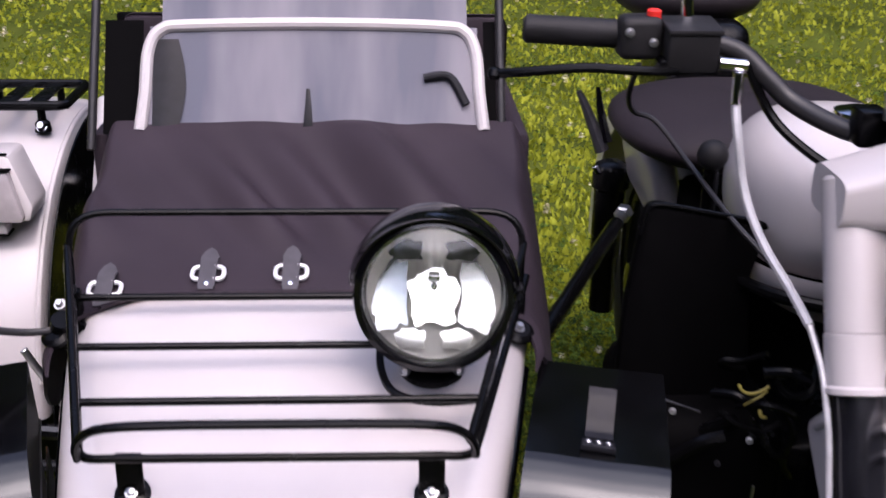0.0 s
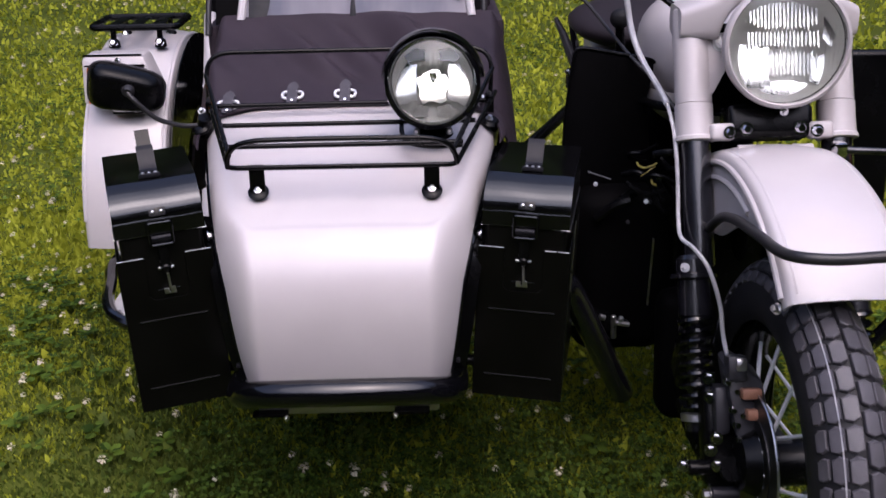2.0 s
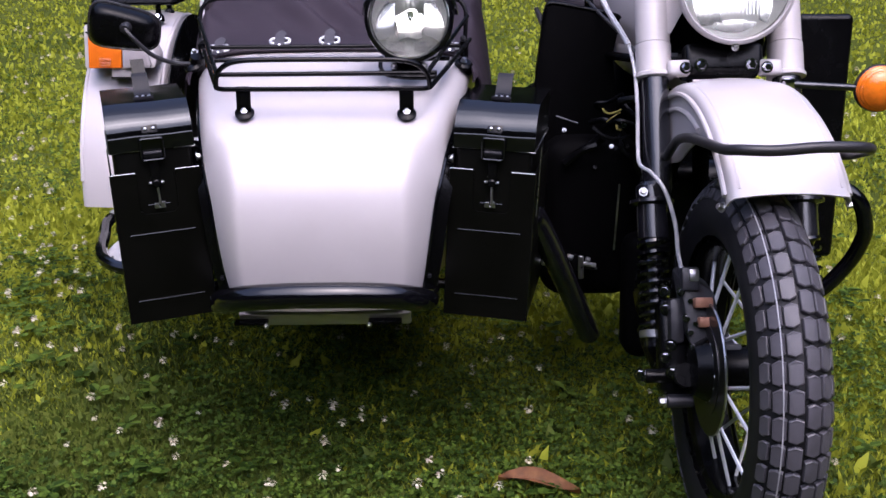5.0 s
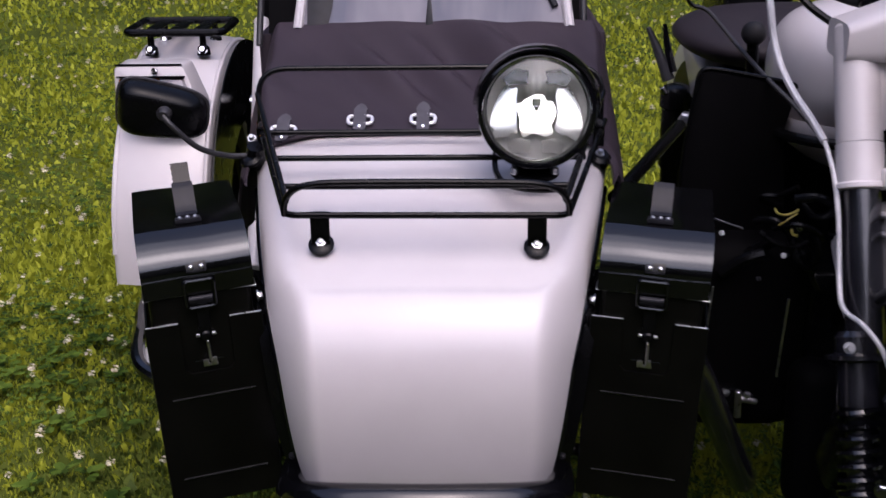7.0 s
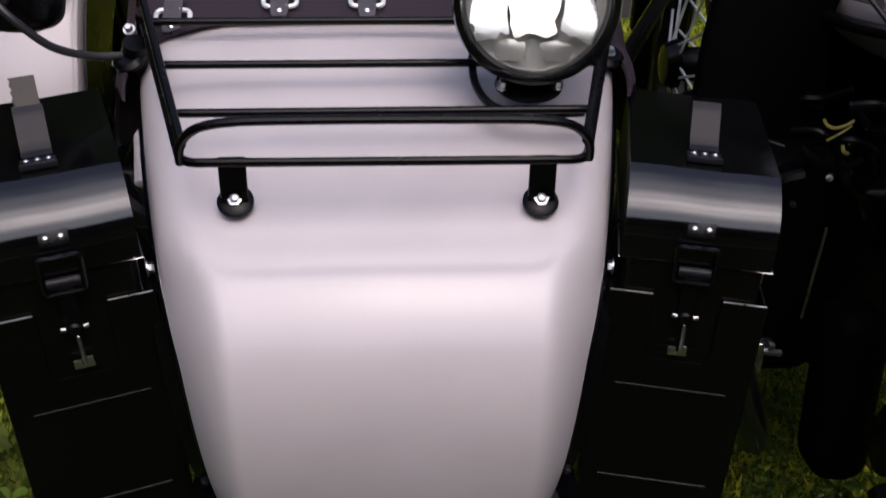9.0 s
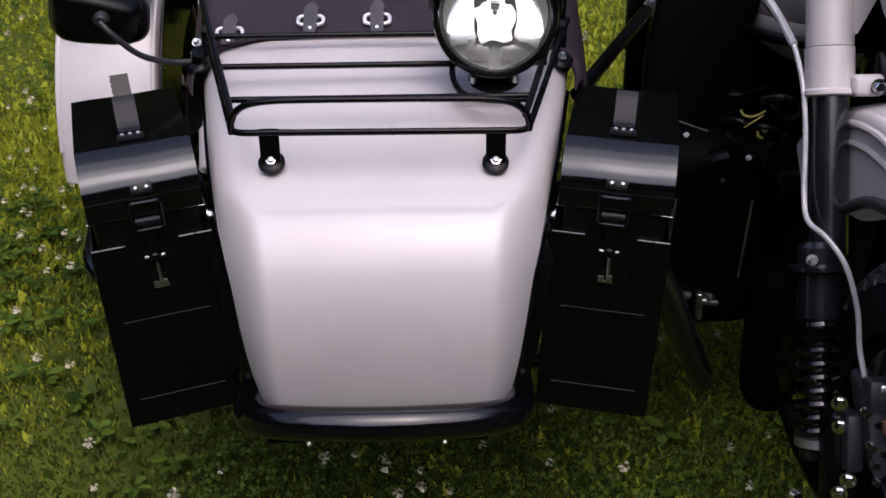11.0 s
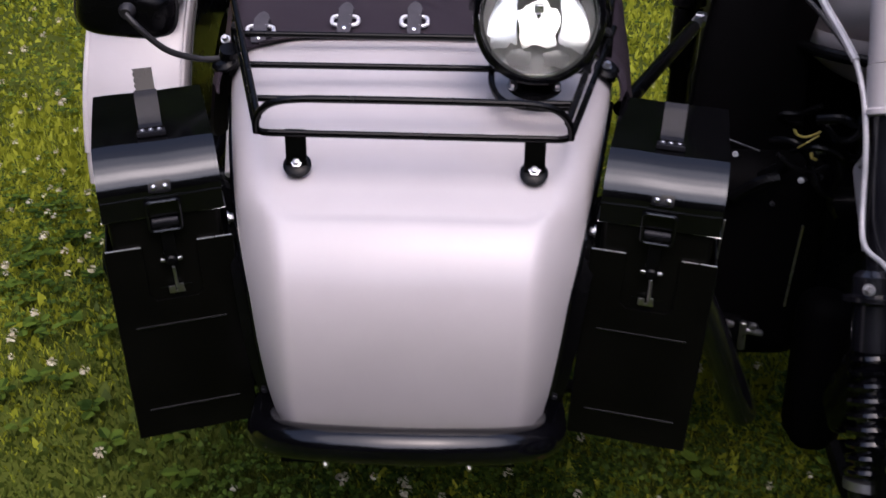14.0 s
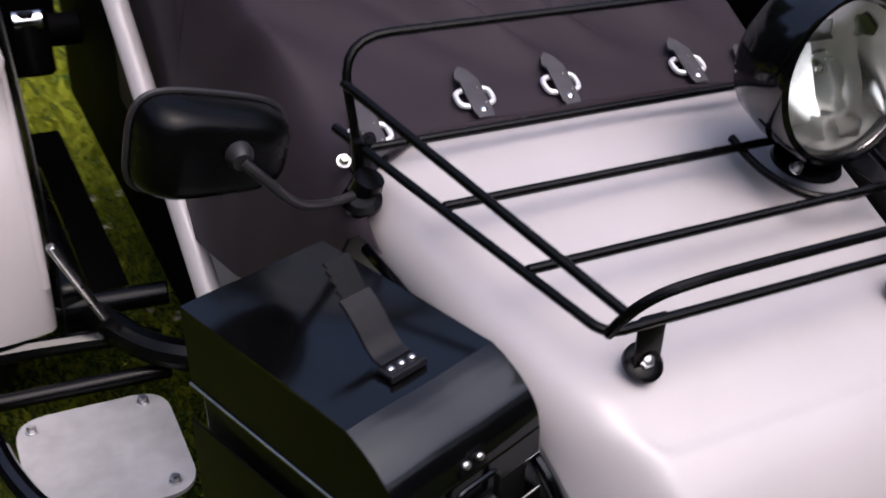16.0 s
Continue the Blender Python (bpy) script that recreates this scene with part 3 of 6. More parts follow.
# turn-button fasteners on the hem
for x in (-0.247, -0.118, -0.013, 0.158, 0.245):
    v = 0.5 + 0.5 * (x / 0.30) * 0.80
    p = canvas(0.085, v)
    q = canvas(0.24, v)
    nrm = (q - p).cross(Vector((1, 0, 0))).normalized()
    if nrm.z < 0:
        nrm = -nrm
    d = Vector((0, q.y - p.y, q.z - p.z)).normalized()
    ring = [(0.0195 * math.copysign(abs(math.cos(k)) ** 0.5, math.cos(k)), 0.0110 * math.copysign(abs(math.sin(k)) ** 0.6, math.sin(k))) for k in [2 * math.pi * i / 16 for i in range(16)]]
    f = part("fastener", tube([p + nrm * 0.006 + Vector((a, 0, 0)) + d * b for a, b in ring], 0.0030, True, 8, 2), SPOKE, sidecar, "chrome eyelet ring with a turn button")
    # a webbing tab over the ring, pointed at its upper end
    outline = [(-0.0085, -0.030), (0.0085, -0.030), (0.0105, -0.022), (0.0105, 0.018), (0.0115, 0.026), (0.007, 0.037), (0.0, 0.043), (-0.007, 0.037), (-0.0115, 0.026), (-0.0105, 0.018), (-0.0105, -0.022)]
    flap = bmesh.new()
    lo = [flap.verts.new(p + nrm * (0.0065 + (0.004 if abs(b) < 0.02 else 0.0)) + Vector((a, 0, 0)) + d * b) for a, b in outline]
    up_ = [flap.verts.new(w.co + nrm * 0.0022) for w in lo]
    flap.faces.new(up_)
    flap.faces.new(lo[::-1])
    for k in range(len(lo)):
        flap.faces.new((lo[k], lo[(k + 1) % len(lo)], up_[(k + 1) % len(lo)], up_[k]))
    part("strap_tab", flap, STRAP, f, "grey pointed webbing tab")
    part("button_tip", moved(lathe([(0.0042, 0), (0.004, 0.002), (0.002, 0.0035), (0.0, 0.0038)], 12), along(p - d * 0.020 + nrm * 0.008, p - d * 0.020 + nrm * 0.1)), CHROME, f)

# screen behind the canvas: a hazy vinyl pane in a pale hoop, between dark posts
lean = lambda z: 0.645 + (z - 0.94) * 0.55
hoop = [(-0.253, lean(0.93), 0.93), (-0.247, lean(0.98), 0.98), (-0.243, lean(1.035), 1.035), (-0.225, lean(1.062), 1.062), (-0.18, lean(1.068), 1.068), (0.0, lean(1.071), 1.071),
        (0.18, lean(1.068), 1.068), (0.222, lean(1.06), 1.06), (0.238, lean(1.03), 1.03), (0.242, lean(0.98), 0.98), (0.248, lean(0.93), 0.93)]
part("screen_hoop", tube(hoop, 0.0095), PAINT, sidecar, "pale grey hoop round the screen")


def pane(u, v):
    z = 0.925 + 0.14 * v
    x = -0.242 + 0.482 * u
    return Vector((x, lean(z) + 0.004 + 0.0012 * math.sin(7 * u) * (1 - v), z))


part("screen_pane", sheet(pane, 40, 6, 0.003), VINYL, sidecar, "hazy bluish vinyl window pane")


def upper(u, v):
    z = 1.062 + 0.16 * v
    return Vector((-0.225 + 0.45 * u, lean(z) + 0.008, z))


part("upper_pane", sheet(upper, 20, 4, 0.003), VINYL, sidecar, "hazy bluish vinyl upper window")
for x0, x1 in ((-0.310, -0.255), (0.250, 0.268)):
    part("side_curtain", sheet(lambda u, v, x0=x0, x1=x1: Vector((x0 + (x1 - x0) * u, lean(0.92 + 0.15 * v) + 0.02, 0.92 + 0.15 * v)), 6, 4, 0.004), PLASTIC, sidecar, "black side flap beside the screen")
part("screen_post", rod((-0.327, 0.64, 0.90), (-0.318, 0.78, 1.20), 0.0065), BARTUBE, sidecar, "thin dark grey screen post")
part("screen_post", rod((0.276, 0.64, 0.90), (0.272, 0.78, 1.20), 0.0065), BARTUBE, sidecar, "thin dark grey screen post")
# narrow dark sheet before the pane's left edge
part("inner_band", sheet(lambda u, v: Vector((-0.236 + (0.036 + 0.012 * math.sin(math.pi * v)) * u, lean(0.928 + 0.122 * v) - 0.001 - 0.002 * math.sin(math.pi * u), 0.928 + 0.122 * v)), 8, 10, 0.001), STRAPSTEEL, sidecar, "dark curved band along the hoop")
part("screen_hook", tube([(0.16, lean(1.0) - 0.004, 1.0), (0.19, lean(1.005) - 0.006, 1.004), (0.205, lean(0.995) - 0.005, 0.995), (0.222, lean(0.965) - 0.004, 0.965)], 0.0065), STRAPSTEEL, sidecar)
# dark wedge modelled in place of a reflection on the pane
tab = block(0.015, 0.003, 0.062, 0.001)
for w in tab.verts:
    if w.co.z > 0.02:
        w.co.x *= 0.35
part("pane_wedge", moved(tab, pose(-0.010, lean(0.962) - 0.004, 0.958, -29)), STRAPSTEEL, sidecar, "dark wedge for a reflection on the screen")
part("rear_wall", moved(block(0.62, 0.03, 0.40, 0.02), pose(-0.01, 0.86, 0.86)), CLOTH, sidecar, "black canvas behind the screen")
part("cockpit_side", moved(block(0.03, 0.40, 0.36, 0.012), pose(-0.318, 0.86, 0.74)), CLOTH, sidecar)
part("cockpit_flank", moved(block(0.02, 0.90, 0.44, 0.010), pose(-0.322, 1.14, 0.58)), PLASTIC, sidecar, "black flank behind the mudguard")
part("cockpit_side", moved(block(0.03, 0.40, 0.36, 0.012), pose(0.305, 0.86, 0.74)), CLOTH, sidecar)

# bumper bow below the nose, and the lip under it
part("bumper", tube([(-0.190, 0.03, 0.400), (-0.189, -0.065, 0.416), (-0.176, -0.128, 0.438), (-0.130, -0.168, 0.459), (-0.06, -0.186, 0.469), (0, -0.190, 0.471), (0.06, -0.186, 0.469), (0.128, -0.168, 0.459), (0.172, -0.128, 0.438), (0.184, -0.065, 0.416), (0.186, 0.03, 0.400)], 0.0225, seg=18), GLOSS, sidecar, "black gloss bumper tube bowed before the nose")
part("lower_lip", moved(block(0.310, 0.012, 0.040, 0.005), pose(0, -0.098, 0.394, 38)), PAINT, sidecar, "grey lip under the nose")
for x, side in ((-0.132, 1), (0.108, -1)):
    part("lip_tab", moved(block(0.060, 0.020, 0.006, 0.002), pose(x, -0.116, 0.393)), SATIN, sidecar, "small black tab on the lip")
    part("lip_bolt", bolt((x + side * 0.028, -0.124, 0.390), (x + side * 0.028, -0.2, 0.37), 0.0034, 0.005), STEEL, sidecar)

# sidecar mudguard, wheel and lamp
FCX, FCY, FCZ, FR = -0.604, 1.235, 0.345, 0.455


def guard_fn(cx, cy, cz, R, half, a0, a1, flange):
    def fn(u, v):
        a = radians(a0 + (a1 - a0) * u)
        t = 2 * v - 1
        k = abs(t)
        if k < 0.62:
            x, h = half * 0.86 * k / 0.62, 0.010 * (1 - (k / 0.62) ** 2) + 0.02
        elif k < 0.82:
            q = (k - 0.62) / 0.20 * math.pi / 2
            x, h = half * (0.86 + 0.14 * math.sin(q)), 0.02 - 0.02 * (1 - math.cos(q))
        else:
            deep = flange(u) if callable(flange) else flange
            x, h = half, -deep * (k - 0.82) / 0.18
        r = R - 0.02 + h
        return Vector((cx + math.copysign(x, t), cy - r * math.sin(a), cz + r * math.cos(a)))
    return fn


part("mudguard", sheet(guard_fn(FCX, FCY, FCZ, FR, 0.105, 88.5, -95, 0.06), 48, 30, 0.003), PAINT, sidecar, "light grey rounded mudguard")
for dx in (-0.098, 0.098):
    rib = [(FCX + dx, FCY - (FR - 0.004) * math.sin(radians(a)), FCZ + (FR - 0.004) * math.cos(radians(a))) for a in range(80, -90, -10)]
    part("mudguard_bead", tube(rib, 0.006, steps=2, seg=8), PAINT, sidecar)


def wheel(parent, cx, cy, cz, R, name="wheel", blocks=False):
    rw, rt = 0.058, 0.062
    prof = []
    for k in range(15):
        a = radians(-126 + 18 * k)
        prof.append((R - rt - 0.007 + rt * math.cos(a), rw * math.sin(a)))
    tyre = part(("front_tyre" if blocks else name + "_tyre"), moved(lathe(prof, 80, False), pose(cx, cy, cz, 0, 90, 0)), SIDEWALL, parent, "black block-tread tyre")
    w = part(name, moved(lathe([(0.018, -0.085), (0.045, -0.08), (0.06, -0.05), (0.04, -0.04), (0.04, 0.04), (0.06, 0.05), (0.045, 0.08), (0.018, 0.085)], 24), pose(cx, cy, cz, 0, 90, 0)), SATIN, parent, "wire-spoked black wheel")
    rr = R - 0.118
    part("rim", moved(lathe([(rr + 0.012, -0.036), (rr + 0.006, -0.040), (rr - 0.006, -0.034), (rr - 0.012, -0.012), (rr - 0.014, 0), (rr - 0.012, 0.012), (rr - 0.006, 0.034), (rr + 0.006, 0.040), (rr + 0.012, 0.036)], 60, False), pose(cx, cy, cz, 0, 90, 0)), SATIN, w, "black steel rim")
    for k in range(24):
        sx = -1 if k % 2 else 1
        a = 2 * math.pi * k / 24
        c = a + (0.55 if (k // 2) % 2 else -0.55)
        p = (cx + sx * 0.055, cy + 0.052 * math.cos(a), cz + 0.052 * math.sin(a))
        q = (cx + sx * 0.012, cy + (rr - 0.012) * math.cos(c), cz + (rr - 0.012) * math.sin(c))
        part("spoke", rod(p, q, 0.0034, 6), SPOKE, w, "bright steel spoke" if k == 0 else "")
    if blocks:
        TREAD.append((tyre, cx, cy, cz, R, rw, rt))
    return w


part("mudguard_bolt", bolt((-0.608, FCY - FR * math.sin(radians(84)) - 0.008, FCZ + FR * math.cos(radians(84))), (-0.608, 0.5, 0.45), 0.008), STEEL, sidecar)
TREAD = []
wheel(sidecar, FCX, FCY, FCZ, 0.345, "sidecar_wheel")
# mudguard lamp: half amber, half clear, under a grey hood
def front_plate(outline, y0, y1, bevel, slope):
    """A plate with its outline in x and z, leaned back with height."""
    bm = plate(outline, y0, y1, bevel)
    for v in bm.verts:
        v.co.y += (v.co.z - 0.745) * slope
    return bm


lamp = part("marker_lamp", front_plate([(-0.688, 0.702), (-0.689, 0.806), (-0.682, 0.812), (-0.548, 0.812), (-0.540, 0.808), (-0.503, 0.727), (-0.508, 0.702)], 0.872, 0.955, 0.006, 0.26), PAINT, sidecar, "grey lamp housing on the mudguard")
amber = part("amber_lens", front_plate([(-0.674, 0.704), (-0.674, 0.788), (-0.590, 0.788), (-0.590, 0.704)], 0.857, 0.880, 0.004, 0.21), AMBER, lamp, "amber ribbed lens")
for k in range(6):
    part("lens_rib", rod((-0.645, 0.8475 + 0.0007 * k, 0.712 + 0.0035 * k), (-0.616, 0.8475 + 0.0007 * k, 0.712 + 0.0035 * k), 0.0013, 6), AMBER, amber)
part("clear_lens", front_plate([(-0.588, 0.704), (-0.588, 0.788), (-0.540, 0.788), (-0.516, 0.712), (-0.519, 0.704)], 0.857, 0.880, 0.004, 0.21), CLEARLAMP, lamp, "clear milky lens")
part("lamp_bracket", moved(block(0.07, 0.03, 0.026, 0.003), pose(-0.585, 0.876, 0.692)), PAINT, lamp)
part("bracket_edge", moved(block(0.074, 0.032, 0.004, 0.001), pose(-0.585, 0.875, 0.678)), PLASTIC, lamp)
part("gasket", moved(block(0.140, 0.026, 0.004, 0.001), pose(-0.607, 0.874, 0.7915, -12)), PLASTIC, lamp, "black rubber gasket")
part("hood_edge", moved(block(0.142, 0.006, 0.004, 0.001), pose(-0.615, 0.892, 0.8135, -16)), PLASTIC, lamp, "dark gap over the hood")
part("hood_screw", bolt((-0.60, 0.881, 0.802), (-0.60, 0.7, 0.86), 0.005), CHROME, lamp)
# small carrier on top of the mudguard
carrier = thing("mudguard_carrier", "small black slatted carrier on the sidecar mudguard", "luggage rack")
part("frame", tube(rounded([(-0.715, 1.08, 0.848), (-0.495, 1.08, 0.848), (-0.495, 1.25, 0.848), (-0.715, 1.25, 0.848)], 0.02), 0.009, True, smooth=False), SATIN, carrier)
for x in (-0.66, -0.605, -0.55):
    part("slat", moved(block(0.030, 0.16, 0.005, 0.001), pose(x, 1.165, 0.850)), SATIN, carrier)
for x in (-0.665, -0.545):
    for y in (1.10, 1.23):
        foot = part("foot", moved(lathe([(0.016, -0.052), (0.014, -0.036), (0.008, -0.030), (0.007, 0.0)], 16), pose(x, y, 0.846)), MOULD, carrier, "short black rubber foot")
        part("foot_bolt", bolt((x, y - 0.008, 0.806), (x, y - 0.1, 0.86), 0.0075, 0.008), CHROME, foot)
# struts between body and mudguard
part("strut", rod((-0.374, 0.93, 0.90), (-0.343, 0.52, 0.50), 0.016), PAINT, sidecar, "pale grey body strut")
part("swing_arm", tube([(-0.30, 0.62, 0.36), (-0.40, 0.70, 0.36), (-0.47, 0.9, 0.35), (-0.48, 1.08, 0.345)], 0.022), SATIN, sidecar)
part("shock_body", rod((-0.44, 1.19, 0.675), (-0.44, 1.16, 0.58), 0.034), SATIN, sidecar)
part("shock_cap", rod((-0.415, 1.17, 0.665), (-0.462, 1.17, 0.665), 0.018), CHROME, sidecar)
part("stay", rod((-0.500, 0.72, 0.53), (-0.442, 0.74, 0.39), 0.0065), STEEL, sidecar)

part("axle_carrier", moved(block(0.06, 0.42, 0.10, 0.02, 3), pose(-0.475, 1.02, 0.355)), SATIN, sidecar, "black axle carrier and swing arm casting")
part("chassis_rail", tube([(-0.30, 0.30, 0.37), (-0.31, 0.45, 0.37), (-0.30, 0.8, 0.37), (-0.30, 1.5, 0.38)], 0.024), SATIN, sidecar, "black chassis rail")
part("inner_guard", sheet(lambda u, v: Vector((-0.494 + 0.004 * v, FCY - (0.26 + 0.192 * v) * math.sin(radians(94 - 165 * u)), FCZ + (0.26 + 0.192 * v) * math.cos(radians(94 - 165 * u)))), 30, 4, 0.003), SATIN, sidecar, "black inner face of the mudguard")
part("cross_tube", rod((-0.34, 0.80, 0.37), (-0.52, 0.83, 0.36), 0.018), SATIN, sidecar)

# panel and bar added to fill the dark gap between body and mudguard
part("gap_panel", moved(block(0.135, 0.02, 0.42, 0.006), pose(-0.420, 1.50, 0.735)), PLASTIC, sidecar, "black panel filling the gap behind")
part("gap_bar", rod((-0.34, 1.30, 0.60), (-0.50, 1.30, 0.60), 0.028), PLASTIC, sidecar)
part("wheel_arch", moved(block(0.10, 0.60, 0.03, 0.008), pose(-0.43, 1.15, 0.335)), PLASTIC, sidecar, "black plate under the arch")

# step before the sidecar wheel: tube loop with a bare plate
step = part("step", tube([(-0.37, 0.745, 0.33), (-0.42, 0.765, 0.335), (-0.58, 0.785, 0.335), (-0.625, 0.775, 0.332), (-0.632, 0.72, 0.328), (-0.615, 0.64, 0.322), (-0.598, 0.55, 0.316), (-0.565, 0.475, 0.31), (-0.50, 0.43, 0.305), (-0.42, 0.42, 0.305), (-0.33, 0.43, 0.31)], 0.015), GLOSS, sidecar, "black tube step with a bare plate")
tread = bmesh.new()
ring = rounded([(-0.590, 0.462, 0.0), (-0.392, 0.456, 0.0), (-0.388, 0.662, 0.0), (-0.585, 0.668, 0.0)], 0.045)
lo, hi = [[tread.verts.new((p[0], p[1], z)) for p in ring] for z in (0.302, 0.308)]
tread.faces.new(lo[::-1])
tread.faces.new(hi)
for k in range(len(lo)):
    tread.faces.new((lo[k], lo[(k + 1) % len(lo)], hi[(k + 1) % len(lo)], hi[k]))
part("step_plate", tread, CHEQUER, step, "bare aluminium tread plate")
part("step_bolt", bolt((-0.627, 0.772, 0.340), (-0.627, 0.5, 0.42), 0.008), STEEL, step)
part("step_bar", rod((-0.37, 0.685, 0.32), (-0.60, 0.70, 0.32), 0.012), SATIN, step)
for x, y in ((-0.565, 0.640), (-0.42, 0.645), (-0.560, 0.495), (-0.42, 0.48)):
    part("plate_bolt", bolt((x, y, 0.308), (x, y, 0.5), 0.006), STEEL, step)

# ---- storage boxes on both flanks of the nose ----
BW, BH, BD = 0.148, 0.400, 0.210


def storage_box(sx):
    """A tall enamelled box in a sleeve: its origin is the middle of the lid's front top edge."""
    box = thing("storage_box", "tall black enamelled metal box with a rounded lid", "box", group="boxes beside the nose")
    box.matrix_world = pose(sx * (0.324 if sx < 0 else 0.321), 0.026 if sx < 0 else 0.034, 0.768 if sx < 0 else 0.760, -1.9, sx * 2.3, 17.4 if sx < 0 else -11.5)

    R = 0.052
    # lid: top, quarter round at the front, short front skirt
    s35, c35 = math.sin(radians(35)), math.cos(radians(35))
    rows = [(BD, 0.0), (BD * 0.5, 0.001), (0.0, 0.0)] + [(-R * (math.sin(radians(a)) - s35) / (1 - s35), -R * (c35 - math.cos(radians(a))) / c35) for a in range(41, 91, 7)] + [(-R - 0.0008, -R - 0.002), (-R - 0.0008, -R - 0.027)]

    def lidfn(u, v):
        i = u * (len(rows) - 1)
        k = min(int(i), len(rows) - 2)
        y = rows[k][0] + (rows[k + 1][0] - rows[k][0]) * (i - k)
        z = rows[k][1] + (rows[k + 1][1] - rows[k][1]) * (i - k)
        return Vector(((v - 0.5) * BW, y, z + 0.0006 * math.sin(9 * v + 30 * y)))
    lid = sheet(lidfn, 3 * (len(rows) - 1), 8, 0.003)
    cheeks = bmesh.new()
    for side in (-1, 1):
        f = [cheeks.verts.new((side * BW / 2, y, z)) for y, z in rows] + [cheeks.verts.new((side * BW / 2, BD, -R - 0.027))]
        cheeks.faces.new(f)
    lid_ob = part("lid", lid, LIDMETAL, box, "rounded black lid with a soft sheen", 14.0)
    part("lid_side", cheeks, BOXMETAL, lid_ob, "lid side in the enamel kept dark")
    # the hem along the lid's lower edge, in bright steel for its highlight
    part("lid_hem", tube([(-BW / 2 - 0.001, BD, -R - 0.027), (-BW / 2 - 0.001, -R, -R - 0.027), (BW / 2 + 0.001, -R, -R - 0.027), (BW / 2 + 0.001, BD, -R - 0.027)], 0.0013, smooth=False, seg=8), STEEL, lid_ob, "thin bright line along the hem")
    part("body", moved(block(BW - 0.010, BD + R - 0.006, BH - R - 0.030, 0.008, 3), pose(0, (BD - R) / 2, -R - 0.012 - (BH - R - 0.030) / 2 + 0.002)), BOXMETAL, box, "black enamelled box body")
    fy = -R + 0.003
    # the sleeve that the box stands in: its front is notched round the latch
    half, top, notch, low = BW / 2 + 0.004, -0.118, -0.196, -BH
    outline = [(-half, top), (-0.034, top), (-0.034, notch + 0.008), (-0.026, notch), (0.026, notch), (0.034, notch + 0.008), (0.034, top), (half, top), (half, low), (-half, low)]
    front = bmesh.new()
    lo, hi = [front.verts.new((x, fy - 0.0045, z)) for x, z in outline], [front.verts.new((x, fy - 0.0015, z)) for x, z in outline]
    n = len(outline)
    front.faces.new(lo)
    front.faces.new(hi[::-1])
    for k in range(n):
        front.faces.new((lo[k], hi[k], hi[(k + 1) % n], lo[(k + 1) % n]))
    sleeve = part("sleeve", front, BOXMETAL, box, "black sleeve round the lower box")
    for side in (-1, 1):
        part("sleeve_side", moved(block(0.003, BD + R + 0.004, top - low, 0.001), pose(side * (half - 0.0015), (BD - R) / 2 + 0.001, (top + low) / 2)), BOXMETAL, sleeve)
        # bright steel rod drawn as the highlight along the sleeve's mouth
        part("sleeve_glint", rod((side * half, fy - 0.004, top), (side * 0.035, fy - 0.004, top), 0.0011, 8), STEEL, sleeve)
        part("corner_edge", rod((side * (half + 0.0005), fy - 0.003, top), (side * (half + 0.0005), fy - 0.003, low), 0.0014, 8), LIDMETAL, sleeve)
    # pressed ribs across the sleeve's front
    for z, a, b in ((-0.232, -0.058, 0.058), (-0.358, -0.060, 0.060)):
        part("rib", rod((a, fy - 0.0045, z), (b, fy - 0.0045, z), 0.0016, 8), LIDMETAL, sleeve)
    part("rib", rod((-0.020, fy + 0.001, notch + 0.016), (0.020, fy + 0.001, notch + 0.016), 0.0014, 8), LIDMETAL, sleeve)
    # sprung hasp on the lid: riveted foot, raised leaf and a toothed end
    s = part("hasp_foot", moved(merged(block(0.034, 0.018, 0.004, 0.0012), moved(block(0.036, 0.004, 0.007, 0.0015), pose(0, -0.008, 0.0005))), pose(0, 0.024, 0.0035)), STRAPSTEEL, box, "dark grey riveted steel foot")
    for x in (-0.0105, 0, 0.0105):
        part("rivet", moved(lathe([(0.0034, 0), (0.0031, 0.002), (0.0014, 0.0032)], 12), pose(x, 0.024, 0.0055)), STEEL, s)
    leaf_line = [(0.030, 0.0055), (0.040, 0.0070), (0.049, 0.014), (0.060, 0.027), (0.069, 0.036), (0.077, 0.041)]

    def leaf_fn(u, v):
        y, z = lerp([(i / (len(leaf_line) - 1), *q) for i, q in enumerate(leaf_line)], u)
        return Vector(((v - 0.5) * 0.029, y, z))
    part("hasp_leaf", sheet(leaf_fn, 15, 2, 0.0028), STRAPSTEEL, s, "worn grey steel leaf bent upwards")
    if sx > 0:
        return latch_parts(box, fy, R, half, sx)
    zig = [(0.0125, 0.0), (0.0125, 0.040)] + [p for k in range(5) for p in ((-0.0125, 0.040 - 0.008 * k), (-0.0105, 0.036 - 0.008 * k), (-0.0125, 0.0335 - 0.008 * k))]
    teeth = bmesh.new()
    tilt = Matrix.Translation((0, 0.071, 0.035)) @ Euler((radians(-40), 0, 0)).to_matrix().to_4x4()
    lo, hi = [teeth.verts.new(tilt @ Vector((x, -0.0015, z))) for x, z in zig], [teeth.verts.new(tilt @ Vector((x, 0.0015, z))) for x, z in zig]
    teeth.faces.new(lo)
    teeth.faces.new(hi[::-1])
    for k in range(len(zig)):
        teeth.faces.new((lo[k], hi[k], hi[(k + 1) % len(zig)], lo[(k + 1) % len(zig)]))
    part("hasp_end", teeth, SATIN, s, "black toothed end of the hasp")
    return latch_parts(box, fy, R, half, sx)


